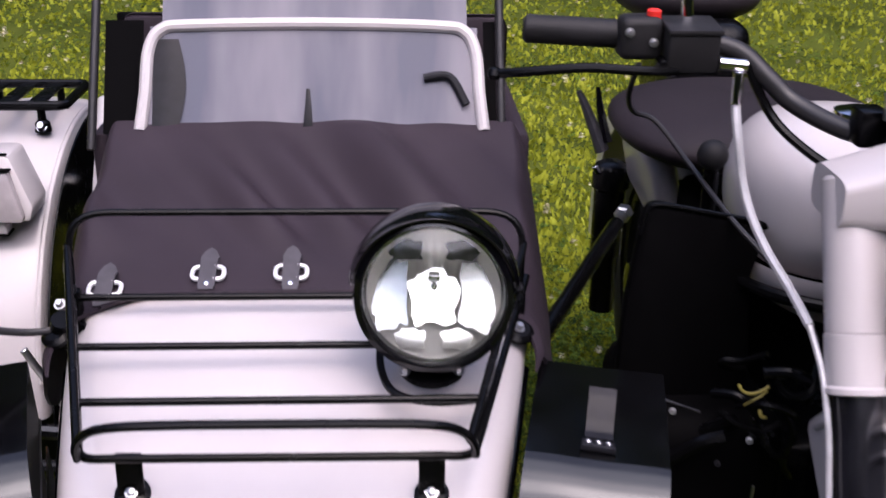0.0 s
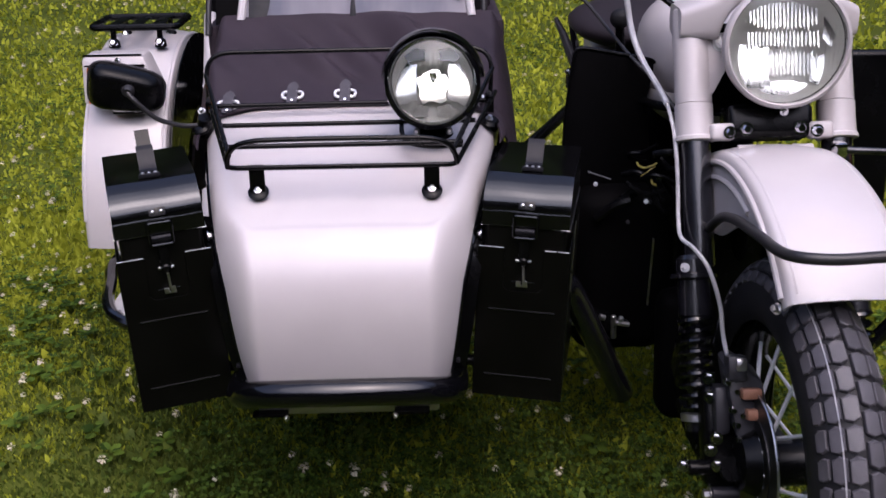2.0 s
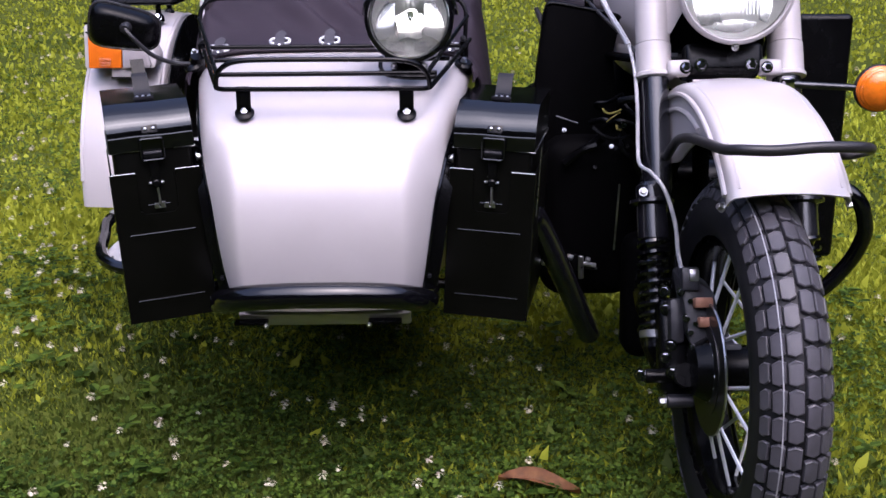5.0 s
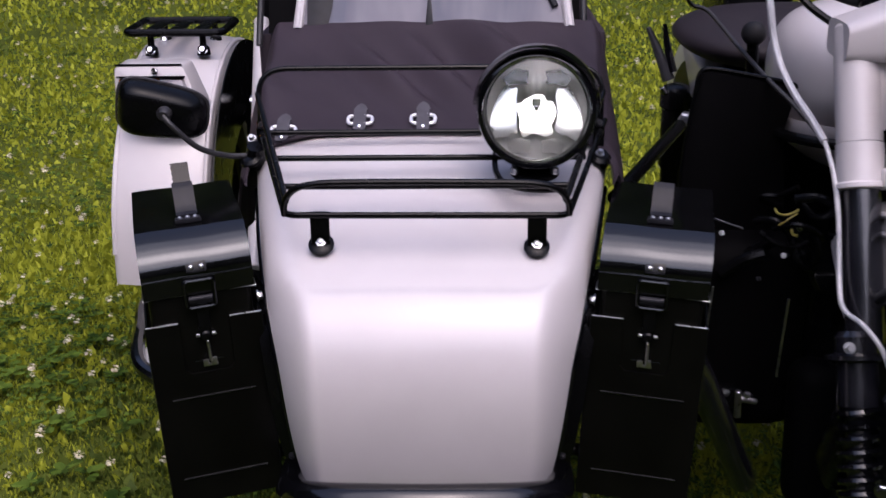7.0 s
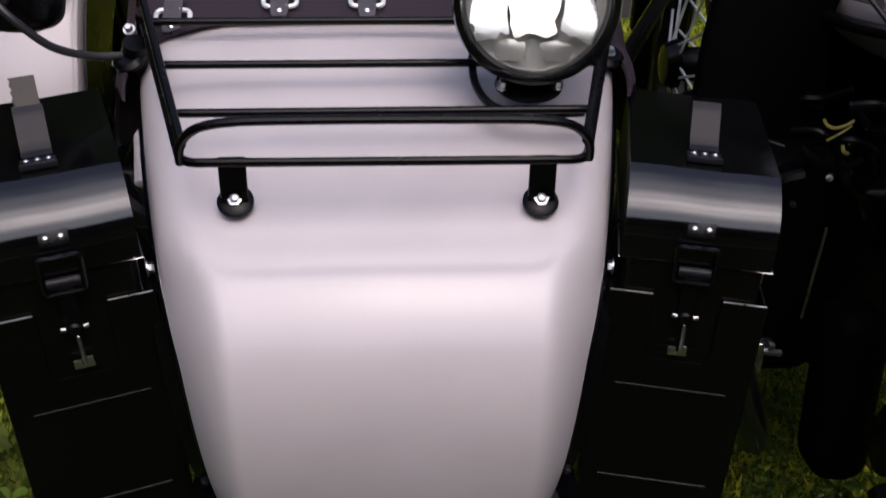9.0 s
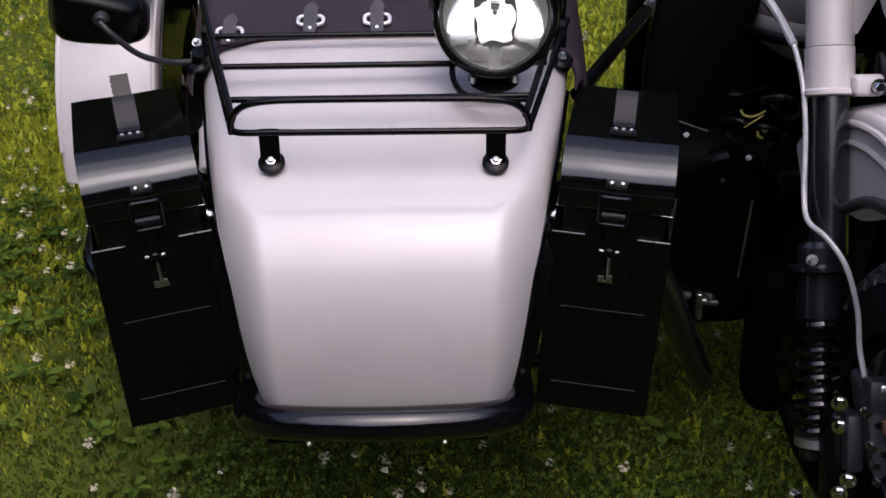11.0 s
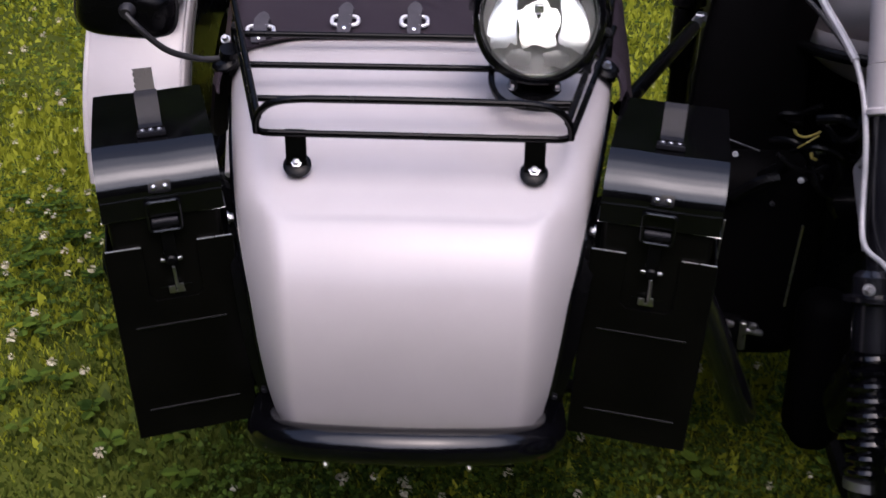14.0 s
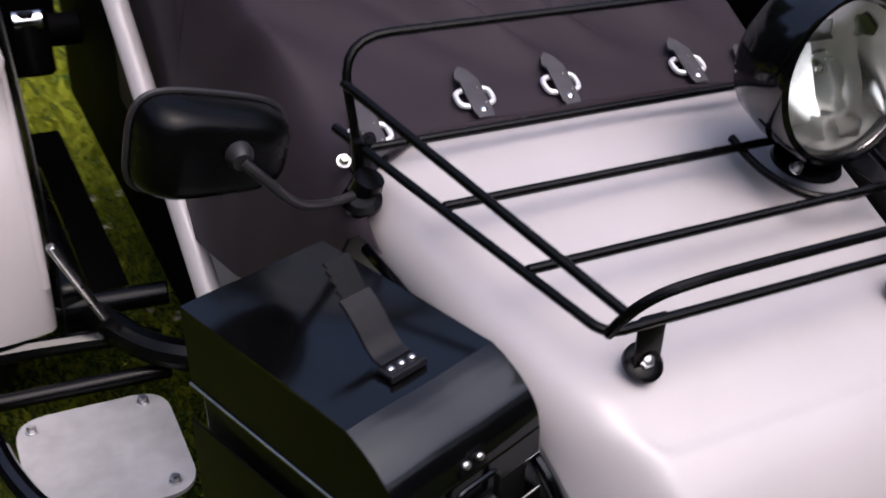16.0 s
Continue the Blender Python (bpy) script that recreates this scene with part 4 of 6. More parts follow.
def latch_parts(box, fy, R, half, sx):
    """Latch: keeper with two rivets, wire bail, roller, tongue, clip and hanging pin."""
    la = part("latch", moved(block(0.028, 0.003, 0.016, 0.001), pose(0, -R * 0.90 - 0.003, -0.042, -30)), SATIN, box, "black toggle latch with a wire bail")
    for x in (-0.007, 0.007):
        part("rivet", moved(lathe([(0.0036, 0), (0.0032, 0.002), (0.0014, 0.0032)], 12), pose(x, -R * 0.90 - 0.005, -0.041, 62)), STEEL, la)
    bail = rounded([(-0.020, fy - 0.009, -0.058), (0.020, fy - 0.009, -0.058), (0.0195, fy - 0.011, -0.096), (-0.0195, fy - 0.011, -0.096)], 0.006)
    part("bail", tube(bail, 0.0026, True, 8, smooth=False), LIDMETAL, la)
    part("roller", moved(merged(rod((-0.016, 0, 0), (0.016, 0, 0), 0.0046, 14), moved(block(0.032, 0.008, 0.006, 0.002), pose(0, 0.003, -0.005))), pose(0, fy - 0.010, -0.084)), STRAPSTEEL, la, "grey roller bar")
    part("tongue", moved(block(0.017, 0.005, 0.052, 0.002), pose(0, fy - 0.006, -0.118)), SATIN, la)
    part("hub", moved(lathe([(0.0075, -0.004), (0.0075, 0.003), (0.005, 0.005)], 16), pose(0, fy - 0.007, -0.140, 90)), SATIN, la)
    for side in (-1, 1):
        part("clip_end", rod((side * 0.008, fy - 0.008, -0.1385), (side * 0.0135, fy - 0.008, -0.1375), 0.0024, 10), STEEL, la)
    part("pin", rod((0.001, fy - 0.009, -0.147), (0.002, fy - 0.010, -0.178), 0.0022, 10), STEEL, la, "bright hanging pin")
    part("pin_tag", moved(merged(block(0.008, 0.003, 0.011, 0.001), moved(block(0.008, 0.003, 0.009, 0.001), pose(-0.011, 0, -0.001)), moved(block(0.020, 0.003, 0.004, 0.001), pose(-0.005, 0.001, -0.005))), pose(0.006 if sx < 0 else 0.004, fy - 0.008, -0.179)), STEEL, la)
    if sx > 0:
        # bright rod in place of the light caught along the sleeve's side
        part("side_glint", rod((half + 0.003, 0.008, -0.080), (half + 0.001, 0.008, -0.212), 0.0013, 8), STEEL, box, "bright highlight line on the side")
    part("side_bolt", bolt((-sx * (half - 0.001), -0.03, -0.105), (-sx * (half + 0.05), -0.03, -0.105), 0.006), STEEL, box)
    for y in (0.02, 0.14):
        part("foot", moved(block(BW - 0.03, 0.03, 0.012, 0.003), pose(0, y, -BH - 0.006)), SATIN, box)
    return box


storage_box(-1)
storage_box(1)
for sx in (-1, 1):
    part("box_bracket", rod((sx * 0.20, 0.03, 0.41), (sx * 0.265, 0.03, 0.41), 0.010), SATIN, sidecar)
    part("box_bracket", rod((sx * 0.215, 0.03, 0.62), (sx * 0.265, 0.03, 0.62), 0.010), SATIN, sidecar)

# ---- luggage rack on the cowl ----
rack = thing("luggage_rack", "black tubular luggage rack bolted on the sidecar cowl", "luggage rack")
RT = 0.0045
low = [(-0.275, 0.320, 0.837), (-0.186, -0.003, 0.794), (0.192, -0.003, 0.792), (0.278, 0.320, 0.837)]
part("lower_frame", tube(rounded(low, 0.016, False), RT, seg=10, smooth=False), SATIN, rack)
for y, z, w in ((0.080, 0.807, 0.207), (0.178, 0.819, 0.233), (0.282, 0.830, 0.262)):
    part("crossbar", rod((-w, y, z), (w, y, z), RT), SATIN, rack)
# upper rail: low hoop at the front, high hoop at the rear
quarter = [(0.0, -0.006, 0.796), (0.002, -0.014, 0.812), (0.009, -0.022, 0.828), (0.024, -0.029, 0.841), (0.048, -0.034, 0.848), (0.085, -0.035, 0.850)]
up = [(-0.186 + dx, y, z) for dx, y, z in quarter] + [(0.0, -0.035, 0.850)] + [(0.193 - dx, y, z - 0.001) for dx, y, z in quarter[::-1]]
part("front_hoop", tube(up, RT, seg=10), SATIN, rack)
back = [(-0.266, 0.288, 0.83), (-0.272, 0.318, 0.924), (0.272, 0.318, 0.924), (0.266, 0.288, 0.83)]
part("rear_hoop", tube(rounded(back, 0.050, False), RT, seg=10, smooth=False), SATIN, rack)
for sx in (-1, 1):
    part("side_rail", rod((sx * (0.180 if sx < 0 else 0.186), -0.021, 0.820), (sx * 0.272, 0.308, 0.886), RT), SATIN, rack)
    bx, by, bz = (0.151, 0.003, 0.0025) if sx > 0 else (-0.140, 0.006, 0.0060)
    part("mount_tab", moved(merged(block(0.026, 0.004, 0.046, 0.0015), moved(lathe([(0.013, -0.002), (0.013, 0.002)], 20), pose(0, 0, -0.023, 90))), pose(bx, -0.0045 + by * 0.5, 0.7725 + bz * 0.5, -2)), SATIN, rack, "flat black mounting tab")
    part("grommet", moved(lathe([(0.014, -0.004), (0.0175, -0.002), (0.0175, 0.002), (0.013, 0.005)], 28), pose(bx, -0.0045 + by, 0.7440 + bz, 32)), MOULD, rack, "black rubber grommet")
    part("mount_bolt", moved(lathe([(0.0074, 0), (0.0074, 0.0015), (0.0050, 0.002), (0.0047, 0.0045), (0.003, 0.0055)], 6), pose(bx, -0.0085 + by, 0.7495 + bz, 42)), STEEL, rack)
    part("rear_clamp", moved(merged(block(0.018, 0.016, 0.05, 0.004), moved(lathe([(0.017, -0.008), (0.019, 0), (0.016, 0.010)], 18), pose(0, -0.012, -0.028, 70))), pose(sx * 0.264, 0.285, 0.815)), SATIN, rack, "black clamp knob")
    part("clamp_bolt", bolt((sx * 0.262, 0.272, 0.845), (sx * 0.262, 0.2, 0.87), 0.0045), STRAPSTEEL, rack)
    part("rear_foot", moved(lathe([(0.015, -0.004), (0.0185, -0.001), (0.0185, 0.004), (0.013, 0.008)], 28), pose(sx * (0.277 if sx < 0 else 0.262), 0.250, 0.796, 24, sx * 14)), MOULD, rack, "black rubber foot of the rack")
    part("foot_bolt", bolt((sx * (0.281 if sx < 0 else 0.262), 0.284 if sx < 0 else 0.246, 0.820 if sx < 0 else 0.803), (sx * 0.29, 0.2, 0.93), 0.0048, 0.006), STEEL, rack)

# ---- spotlight ----
def bowl(r1, depth):
    """A deep reflector bowl with fine upright flutes."""
    def fn(u, v):
        r, a = r1 * (0.06 + 0.94 * u), 2 * math.pi * v
        x, y = r * math.cos(a), r * math.sin(a)
        return Vector((x, y, depth * ((r / r1) ** 2 - 1) + 0.0007 * math.sin(x * 2 * math.pi / 0.009) * (1 - u ** 6)))
    return sheet(fn, 22, 96)


def facet(cx, cy, cz, hw, hh, tilt, turn=0.0):
    """A slightly hollow mirror patch with rounded corners, tipped upwards to catch the sky."""
    def fn(u, v):
        a, r = 2 * math.pi * v, u
        c, d = math.cos(a), math.sin(a)
        r *= 1 + 0.10 * math.sin(5 * a + 40 * cx) + 0.06 * math.sin(9 * a + 1)
        x, y = hw * r * math.copysign(abs(c) ** 0.6, c), hh * r * math.copysign(abs(d) ** 0.6, d)
        return Vector((cx + x, cy + y, cz - math.tan(radians(tilt)) * y - math.tan(radians(turn)) * x + 1.2 * (x * x + y * y)))
    return sheet(fn, 8, 40)


spot = thing("spotlight", "round black spotlight with a clear lens on the rack", "spotlight")
SM = Matrix.Translation((0.156, 0.128, 0.902)) @ Euler((radians(90 - 8), 0, radians(-3))).to_matrix().to_4x4()
part("housing", moved(lathe([(0.0, -0.115), (0.018, -0.114), (0.045, -0.104), (0.066, -0.080), (0.078, -0.045), (0.082, -0.012), (0.0825, 0.004), (0.079, 0.008), (0.076, 0.003)], 48, False), SM), GLOSS, spot, "black gloss bowl housing")
part("bezel", moved(lathe([(0.0835, -0.010), (0.0845, 0.002), (0.0825, 0.009), (0.0765, 0.011), (0.0745, 0.006)], 56, False), SM), GLOSS, spot)
refl = part("reflector", moved(bowl(0.075, 0.050), SM @ pose(0, 0, -0.004)), BOWL, spot, "silvered fluted reflector bowl")
strips = random.Random(5)
# patches added in the shape of the bowl's bright sky reflections
for cx, cy, cz, hw, hh, tilt_, turn in ((0.0, -0.012, -0.030, 0.026, 0.027, 23, 0), (-0.047, -0.002, -0.016, 0.020, 0.036, 21, -12), (0.047, -0.002, -0.016, 0.020, 0.036, 21, 12),
                                        (-0.030, 0.045, -0.016, 0.018, 0.011, 8, -6), (0.030, 0.045, -0.016, 0.018, 0.011, 8, 6), (-0.024, -0.052, -0.012, 0.016, 0.010, 26, -4), (0.024, -0.052, -0.012, 0.016, 0.010, 26, 4)):
    part("facet", moved(facet(cx, cy, cz, hw, hh, tilt_, turn), SM), REFLECT, refl, "mirror patch set where the sky gleams")
part("inner_ring", moved(lathe([(0.0705, -0.004), (0.0735, 0.002), (0.0762, 0.0045), (0.0768, 0.0015)], 56, False), SM), CHROME, spot, "bright ring inside the bezel")
part("bulb", moved(merged(lathe([(0.0045, -0.058), (0.0045, -0.036), (0.003, -0.031), (0.0, -0.030)], 16), moved(block(0.013, 0.006, 0.030, 0.002), pose(0, 0.012, -0.040))), SM), REFLECT, spot, "bulb under a bright shield")
g = part("lens", moved(lathe([(0.0755, 0.0045), (0.060, 0.0125), (0.040, 0.0175), (0.020, 0.0200), (0.0, 0.0208), (0.0, 0.0180), (0.020, 0.0172), (0.040, 0.0147), (0.060, 0.0097), (0.0755, 0.002)], 48, False), SM), THINGLASS, spot, "clear glass lens")
g.visible_shadow = False


def visor(u, v):
    a = radians(4 + 172 * u)
    r = 0.0865 + 0.0055 * math.sin(math.pi * min(1, 0.12 + v)) ** 0.5
    return SM @ Vector((r * math.cos(a), r * math.sin(a), -0.050 + (0.044 + 0.028 * math.sin(math.pi * u) ** 0.6) * v))


part("visor", sheet(visor, 40, 10, 0.002), GLOSS, spot, "black visor over the lens")
part("stem", tube([(0.156, 0.165, 0.832), (0.156, 0.155, 0.815), (0.156, 0.150, 0.800)], 0.012), SATIN, spot)
part("base_plate", moved(lathe([(0.032, 0), (0.036, 0.003), (0.034, 0.008), (0.022, 0.011)], 32), pose(0.156, 0.150, 0.802, 10)), SATIN, spot, "round black base plate")
part("base_loop", tube([(0.100, 0.199, 0.818), (0.100, 0.150, 0.806), (0.115, 0.105, 0.800), (0.156, 0.090, 0.797), (0.206, 0.095, 0.797)], 0.0045), SATIN, spot)
for x, y in ((0.126, 0.134), (0.184, 0.134)):
    part("base_bolt", bolt((x, y, 0.810), (x, y - 0.06, 0.9), 0.0045), STEEL, spot)

# ---- mirror on the sidecar ----
mirror = thing("sidecar_mirror", "black oblong rear-view mirror on a curved black stem", "mirror")
MM = Matrix.Translation((-0.408, 0.240, 0.873)) @ Euler((radians(4), radians(9), radians(8))).to_matrix().to_4x4()


def mirror_shell(u, v):
    a = 2 * math.pi * v
    c, s = math.cos(a), math.sin(a)
    p = 0.52
    x = 0.067 * math.copysign(abs(c) ** p, c)
    z = (0.0410 if s > 0 else 0.0415) * math.copysign(abs(s) ** p, s) * (1.0 - (0.22 if s > 0 else 0.06) * (x / 0.068))
    k = math.cos(u * math.pi / 2) ** 0.5 if u < 1 else 0.0
    return MM @ Vector((x * (0.25 + 0.75 * k) if u < 1 else 0, 0.020 - 0.040 * math.sin(u * math.pi / 2), z * (0.2 + 0.8 * k) if u < 1 else 0))


part("shell", sheet(mirror_shell, 12, 48), MOULD, mirror, "black moulded shell")
part("rim", tube([MM @ Vector((0.068 * math.copysign(abs(math.cos(a)) ** 0.52, math.cos(a)), 0.020, (0.0420 if math.sin(a) > 0 else 0.0425) * math.copysign(abs(math.sin(a)) ** 0.52, math.sin(a)) * (1 - (0.22 if math.sin(a) > 0 else 0.06) * math.copysign(abs(math.cos(a)) ** 0.52, math.cos(a))))) for a in [2 * math.pi * (k + 0.5) / 40 for k in range(40)]], 0.0030, True, 8, 1), BARTUBE, mirror)
part("glass", moved(block(0.112, 0.003, 0.062, 0.001), MM @ pose(0, 0.019, 0)), CHROME, mirror, "mirror glass")
part("joint", moved(lathe([(0.011, -0.006), (0.012, 0.004), (0.008, 0.012)], 16), along((-0.397, 0.221, 0.878), (-0.397, 0.16, 0.866))), BARTUBE, mirror)
part("stem", tube([(-0.397, 0.210, 0.876), (-0.380, 0.206, 0.858), (-0.350, 0.218, 0.825), (-0.315, 0.240, 0.806), (-0.284, 0.252, 0.802), (-0.268, 0.258, 0.802)], 0.0046), BARTUBE, mirror, "curved black stem")
part("clamp", moved(lathe([(0.014, -0.02), (0.016, 0), (0.014, 0.018)], 16), pose(-0.272, 0.258, 0.800, 20, 10)), SATIN, mirror)

# ---- motorcycle ----
moto = thing("motorcycle", "light grey heavy motorcycle with black frame, parked on the lawn", "motorcycle")
MX = 0.745          # the middle plane
FX = 0.126          # fork legs to either side
WX, WY, WZ, WR = 0.722, -0.215, 0.336, 0.338


def fork_y(z):
    return 0.117 + (z - 0.788) * 0.47


fw = wheel(moto, WX, WY, WZ, WR, "front_wheel", True)
part("brake_disc", moved(merged(lathe([(0.075, -0.0025), (0.115, -0.0025), (0.115, 0.0025), (0.075, 0.0025)], 56), lathe([(0.02, -0.004), (0.08, -0.004), (0.08, 0.004), (0.02, 0.004)], 32)), pose(WX - 0.052, WY, WZ, 0, 90, 0)), DARKSTEEL, fw, "dark steel brake disc")
part("disc_edge", moved(lathe([(0.1152, -0.002), (0.1164, 0.0), (0.1152, 0.002)], 56, False), pose(WX - 0.052, WY, WZ, 0, 90, 0)), STEEL, fw, "bright worn edge of the disc")
part("axle", rod((WX - 0.085, WY, WZ), (WX + 0.14, WY, WZ), 0.012), DARKSTEEL, fw)

# front mudguard with a raised bead and stays
GY, GZ, GR = -0.045, 0.345, 0.452
guard = part("front_mudguard", sheet(guard_fn(MX - 0.004, GY, GZ, GR, 0.095, 42, -48, lambda u: 0.006 + 0.118 * (lambda k: k * k * (3 - 2 * k))(min(1, max(0, (u - 0.13) / 0.47)))), 50, 40, 0.003), PAINT, moto, "deep light grey front mudguard")
for sx in (-1, 1):
    # one bead along the whole edge, a second one lower on the skirt, hooked at its upper end
    for deep, a0, a1, r in ((0.019, 40, -48, 0.0055), (0.046, 13, -34, 0.0050)):
        rib = [(MX - 0.004 + sx * 0.0955, GY - (GR - deep) * math.sin(radians(a)), GZ + (GR - deep) * math.cos(radians(a))) for a in range(a0, a1, -6)]
        part("bead", tube(rib, r, steps=2, seg=8), PAINT, guard)
bracket = bmesh.new()
lo = [(-0.064, 0.792), (-0.032, 0.792), (-0.026, 0.779), (0.026, 0.779), (0.032, 0.792), (0.066, 0.792), (0.080, 0.738), (-0.060, 0.738)]
front, rear_ = [bracket.verts.new((MX + x, 0.062 + (z - 0.79) * 0.3, z)) for x, z in lo], [bracket.verts.new((MX + x, 0.070 + (z - 0.79) * 0.3, z)) for x, z in lo]
bracket.faces.new(front)
bracket.faces.new(rear_[::-1])
for k in range(8):
    bracket.faces.new((front[k], rear_[k], rear_[(k + 1) % 8], front[(k + 1) % 8]))
part("mudguard_bracket", bracket, PAINT, guard, "grey notched mudguard bracket")
for dx in (-0.078, 0.078):
    rib = [(MX - 0.004 + dx, GY - (GR - 0.0015) * math.sin(radians(a)), GZ + (GR - 0.0015) * math.cos(radians(a))) for a in range(40, -48, -6)]
    part("pressed_line", tube(rib, 0.0035, steps=2, seg=8), PAINT, guard)
for x in (MX - 0.097, MX + 0.097):
    a = radians(40)
    part("stay_bolt", bolt((x, GY - (GR - 0.05) * math.sin(a), GZ + (GR - 0.05) * math.cos(a)), (x + (x - MX), GY - GR * math.sin(a), GZ + GR * math.cos(a)), 0.006), STEEL, guard)
part("guard_bar", tube([(MX + 0.01 + dx, y, z) for dx, y, z in ((-0.123, 0.03, 0.655), (-0.123, -0.04, 0.700), (-0.122, -0.11, 0.722), (-0.121, -0.18, 0.733), (-0.120, -0.25, 0.742), (-0.118, -0.32, 0.750), (-0.106, -0.368, 0.760), (-0.060, -0.384, 0.762), (0.0, -0.392, 0.768), (0.060, -0.384, 0.766), (0.090, -0.362, 0.758), (0.100, -0.31, 0.742), (0.100, -0.24, 0.72), (0.100, -0.12, 0.70))], 0.0085, seg=12), BARTUBE, moto, "dark tube bar round the mudguard")
part("crash_tube", tube([(0.86, 0.30, 0.62), (0.95, 0.25, 0.58), (1.06, 0.20, 0.53), (1.092, 0.20, 0.47), (1.095, 0.215, 0.42), (1.075, 0.235, 0.36), (1.02, 0.25, 0.295), (0.90, 0.28, 0.24)], 0.0165, seg=14), GLOSS, moto, "black crash tube with a rounded end")
for sx in (-1, 1):
    x = MX + sx * FX
    part("fork_cover", moved(lathe([(0.0322, 0.068), (0.0322, 0.235), (0.028, 0.240)], 28), along((x, fork_y(0.785), 0.785), (x, fork_y(1.0), 1.0))), PAINT, moto, "light grey fork cover")
    part("fork_collar", moved(lathe([(0.031, 0), (0.0368, 0.002), (0.0368, 0.008), (0.0335, 0.011), (0.0335, 0.066), (0.031, 0.0675)], 28), along((x, fork_y(0.785), 0.785), (x, fork_y(1.0), 1.0))), PAINT, moto, "light grey fork collar")
    part("collar_lug", moved(block(0.042, 0.028, 0.030, 0.007, 3), pose(x - sx * 0.040, 0.097, 0.808, -22)), PAINT, moto)
    part("lug_bolt", bolt((x - sx * 0.050, 0.081, 0.812), (x - sx * 0.050, -0.1, 0.85), 0.0078), CHROME, moto)
    part("fork_tube", rod((x, fork_y(0.80), 0.80), (x, fork_y(0.585), 0.585), 0.027, 20), TUBEBLACK, moto, "black fork tube")
    # leading-link suspension unit
    top, bot = Vector((x + sx * 0.014, 0.018, 0.588)), Vector((x + sx * 0.014, -0.105, 0.325))
    sh = part("front_shock", moved(lathe([(0.022, -0.020), (0.030, -0.012), (0.030, 0.010), (0.042, 0.014), (0.042, 0.020), (0.029, 0.024), (0.029, 0.085), (0.024, 0.09), (0.018, 0.10), (0.018, 0.26), (0.024, 0.262), (0.024, 0.285)], 24), along(top, bot)), TUBEBLACK, moto, "black coil-spring damper")
    part("spring", coil(top.lerp(bot, 0.30), top.lerp(bot, 0.88), 0.027, 0.0055, 9), GLOSS, sh, "black coil spring")
    part("spring_seat", moved(lathe([(0.020, -0.008), (0.031, -0.006), (0.031, 0.006), (0.020, 0.008)], 24), along(top.lerp(bot, 0.90), bot)), ALLOY, sh)
    part("top_bolt", bolt((x + sx * 0.014 - 0.022, -0.014, 0.600), (x - 0.06, -0.2, 0.68), 0.0056), STEEL, sh)
    part("bottom_bolt", bolt((x + sx * 0.006 - 0.034, -0.118, 0.272), (x - 0.2, -0.20, 0.29), 0.009), CHROME, sh)
    part("leading_link", tube([(x, 0.05, 0.30), (x - sx * 0.004, -0.03, 0.278), (x - sx * 0.008, -0.13, 0.283), (x - sx * 0.012, WY - 0.01, 0.330)], 0.021), SATIN, moto)
    part("fork_lower", moved(block(0.05, 0.07, 0.20, 0.015, 3), pose(x, 0.030, 0.43, 25)), SATIN, moto)
    for dx, y, z in ((-0.016, -0.140, 0.453), (-0.014, -0.151, 0.423), (-0.014, -0.205, 0.377), (-0.022, -0.205, 0.355), (-0.009, -0.207, 0.326), (-0.060, -0.185, 0.313)):
        part("link_bolt", bolt((x + dx, y, z), (x + dx - 0.06, y - 0.2, z + 0.06), 0.0075, 0.010), CHROME, moto)
# caliper with copper-brown pads, in a cast carrier
def leaned(outline, y0, y1, bevel, lean=-0.42):
    """A plate that leans back towards its foot."""
    bm = plate(outline, y0, y1, bevel)
    for v in bm.verts:
        v.co.y += (v.co.z - 0.41) * -lean
    return bm


cal = part("brake_caliper", leaned([(0.622, 0.483), (0.640, 0.490), (0.682, 0.462), (0.694, 0.400), (0.720, 0.376), (0.722, 0.343), (0.662, 0.338), (0.636, 0.384)], -0.196, -0.135, 0.006), CASTBLACK, moto, "black cast brake caliper")
part("bridge", moved(block(0.072, 0.030, 0.036, 0.005), pose(0.689, -0.212, 0.362, -22)), CASTBLACK, cal)
part("mount_lug", moved(block(0.032, 0.034, 0.042, 0.006), pose(0.640, -0.160, 0.482, -22)), CASTBLACK, cal)
part("piston_housing", moved(block(0.026, 0.050, 0.080, 0.008), pose(0.622, -0.150, 0.400, -22)), CASTBLACK, cal)
for x, z, w in ((0.660, 0.449, 0.032), (0.666, 0.418, 0.030)):
    part("pad", moved(block(w, 0.020, 0.018, 0.003), pose(x, -0.193 + (z - 0.44) * 0.42, z, -22)), COPPER, cal, "copper-brown brake pad")
for x, z in ((0.626, 0.462), (0.640, 0.448), (0.634, 0.420), (0.648, 0.412), (0.640, 0.398), (0.644, 0.375), (0.702, 0.352)):
    part("caliper_bolt", bolt((x, -0.192 + (z - 0.41) * 0.42, z), (x - 0.03, -0.4, z + 0.06), 0.0055, 0.009), CHROME, cal)
part("bleed_block", moved(block(0.018, 0.018, 0.022, 0.004), pose(0.645, -0.168, 0.492, -20)), STEEL, cal)
part("caliper_carrier", moved(block(0.055, 0.05, 0.17, 0.012, 3), pose(0.622, -0.150, 0.350, -25)), SATIN, moto, "black cast caliper carrier")
part("link_pivot", rod((0.566, -0.190, 0.312), (0.640, -0.190, 0.312), 0.013), SATIN, moto)
part("foot_link", rod((0.604, -0.205, 0.270), (0.650, -0.205, 0.270), 0.012), CASTBLACK, moto)
part("link_nut", bolt((0.602, -0.205, 0.270), (0.5, -0.21, 0.270), 0.008, 0.010), STEEL, moto)

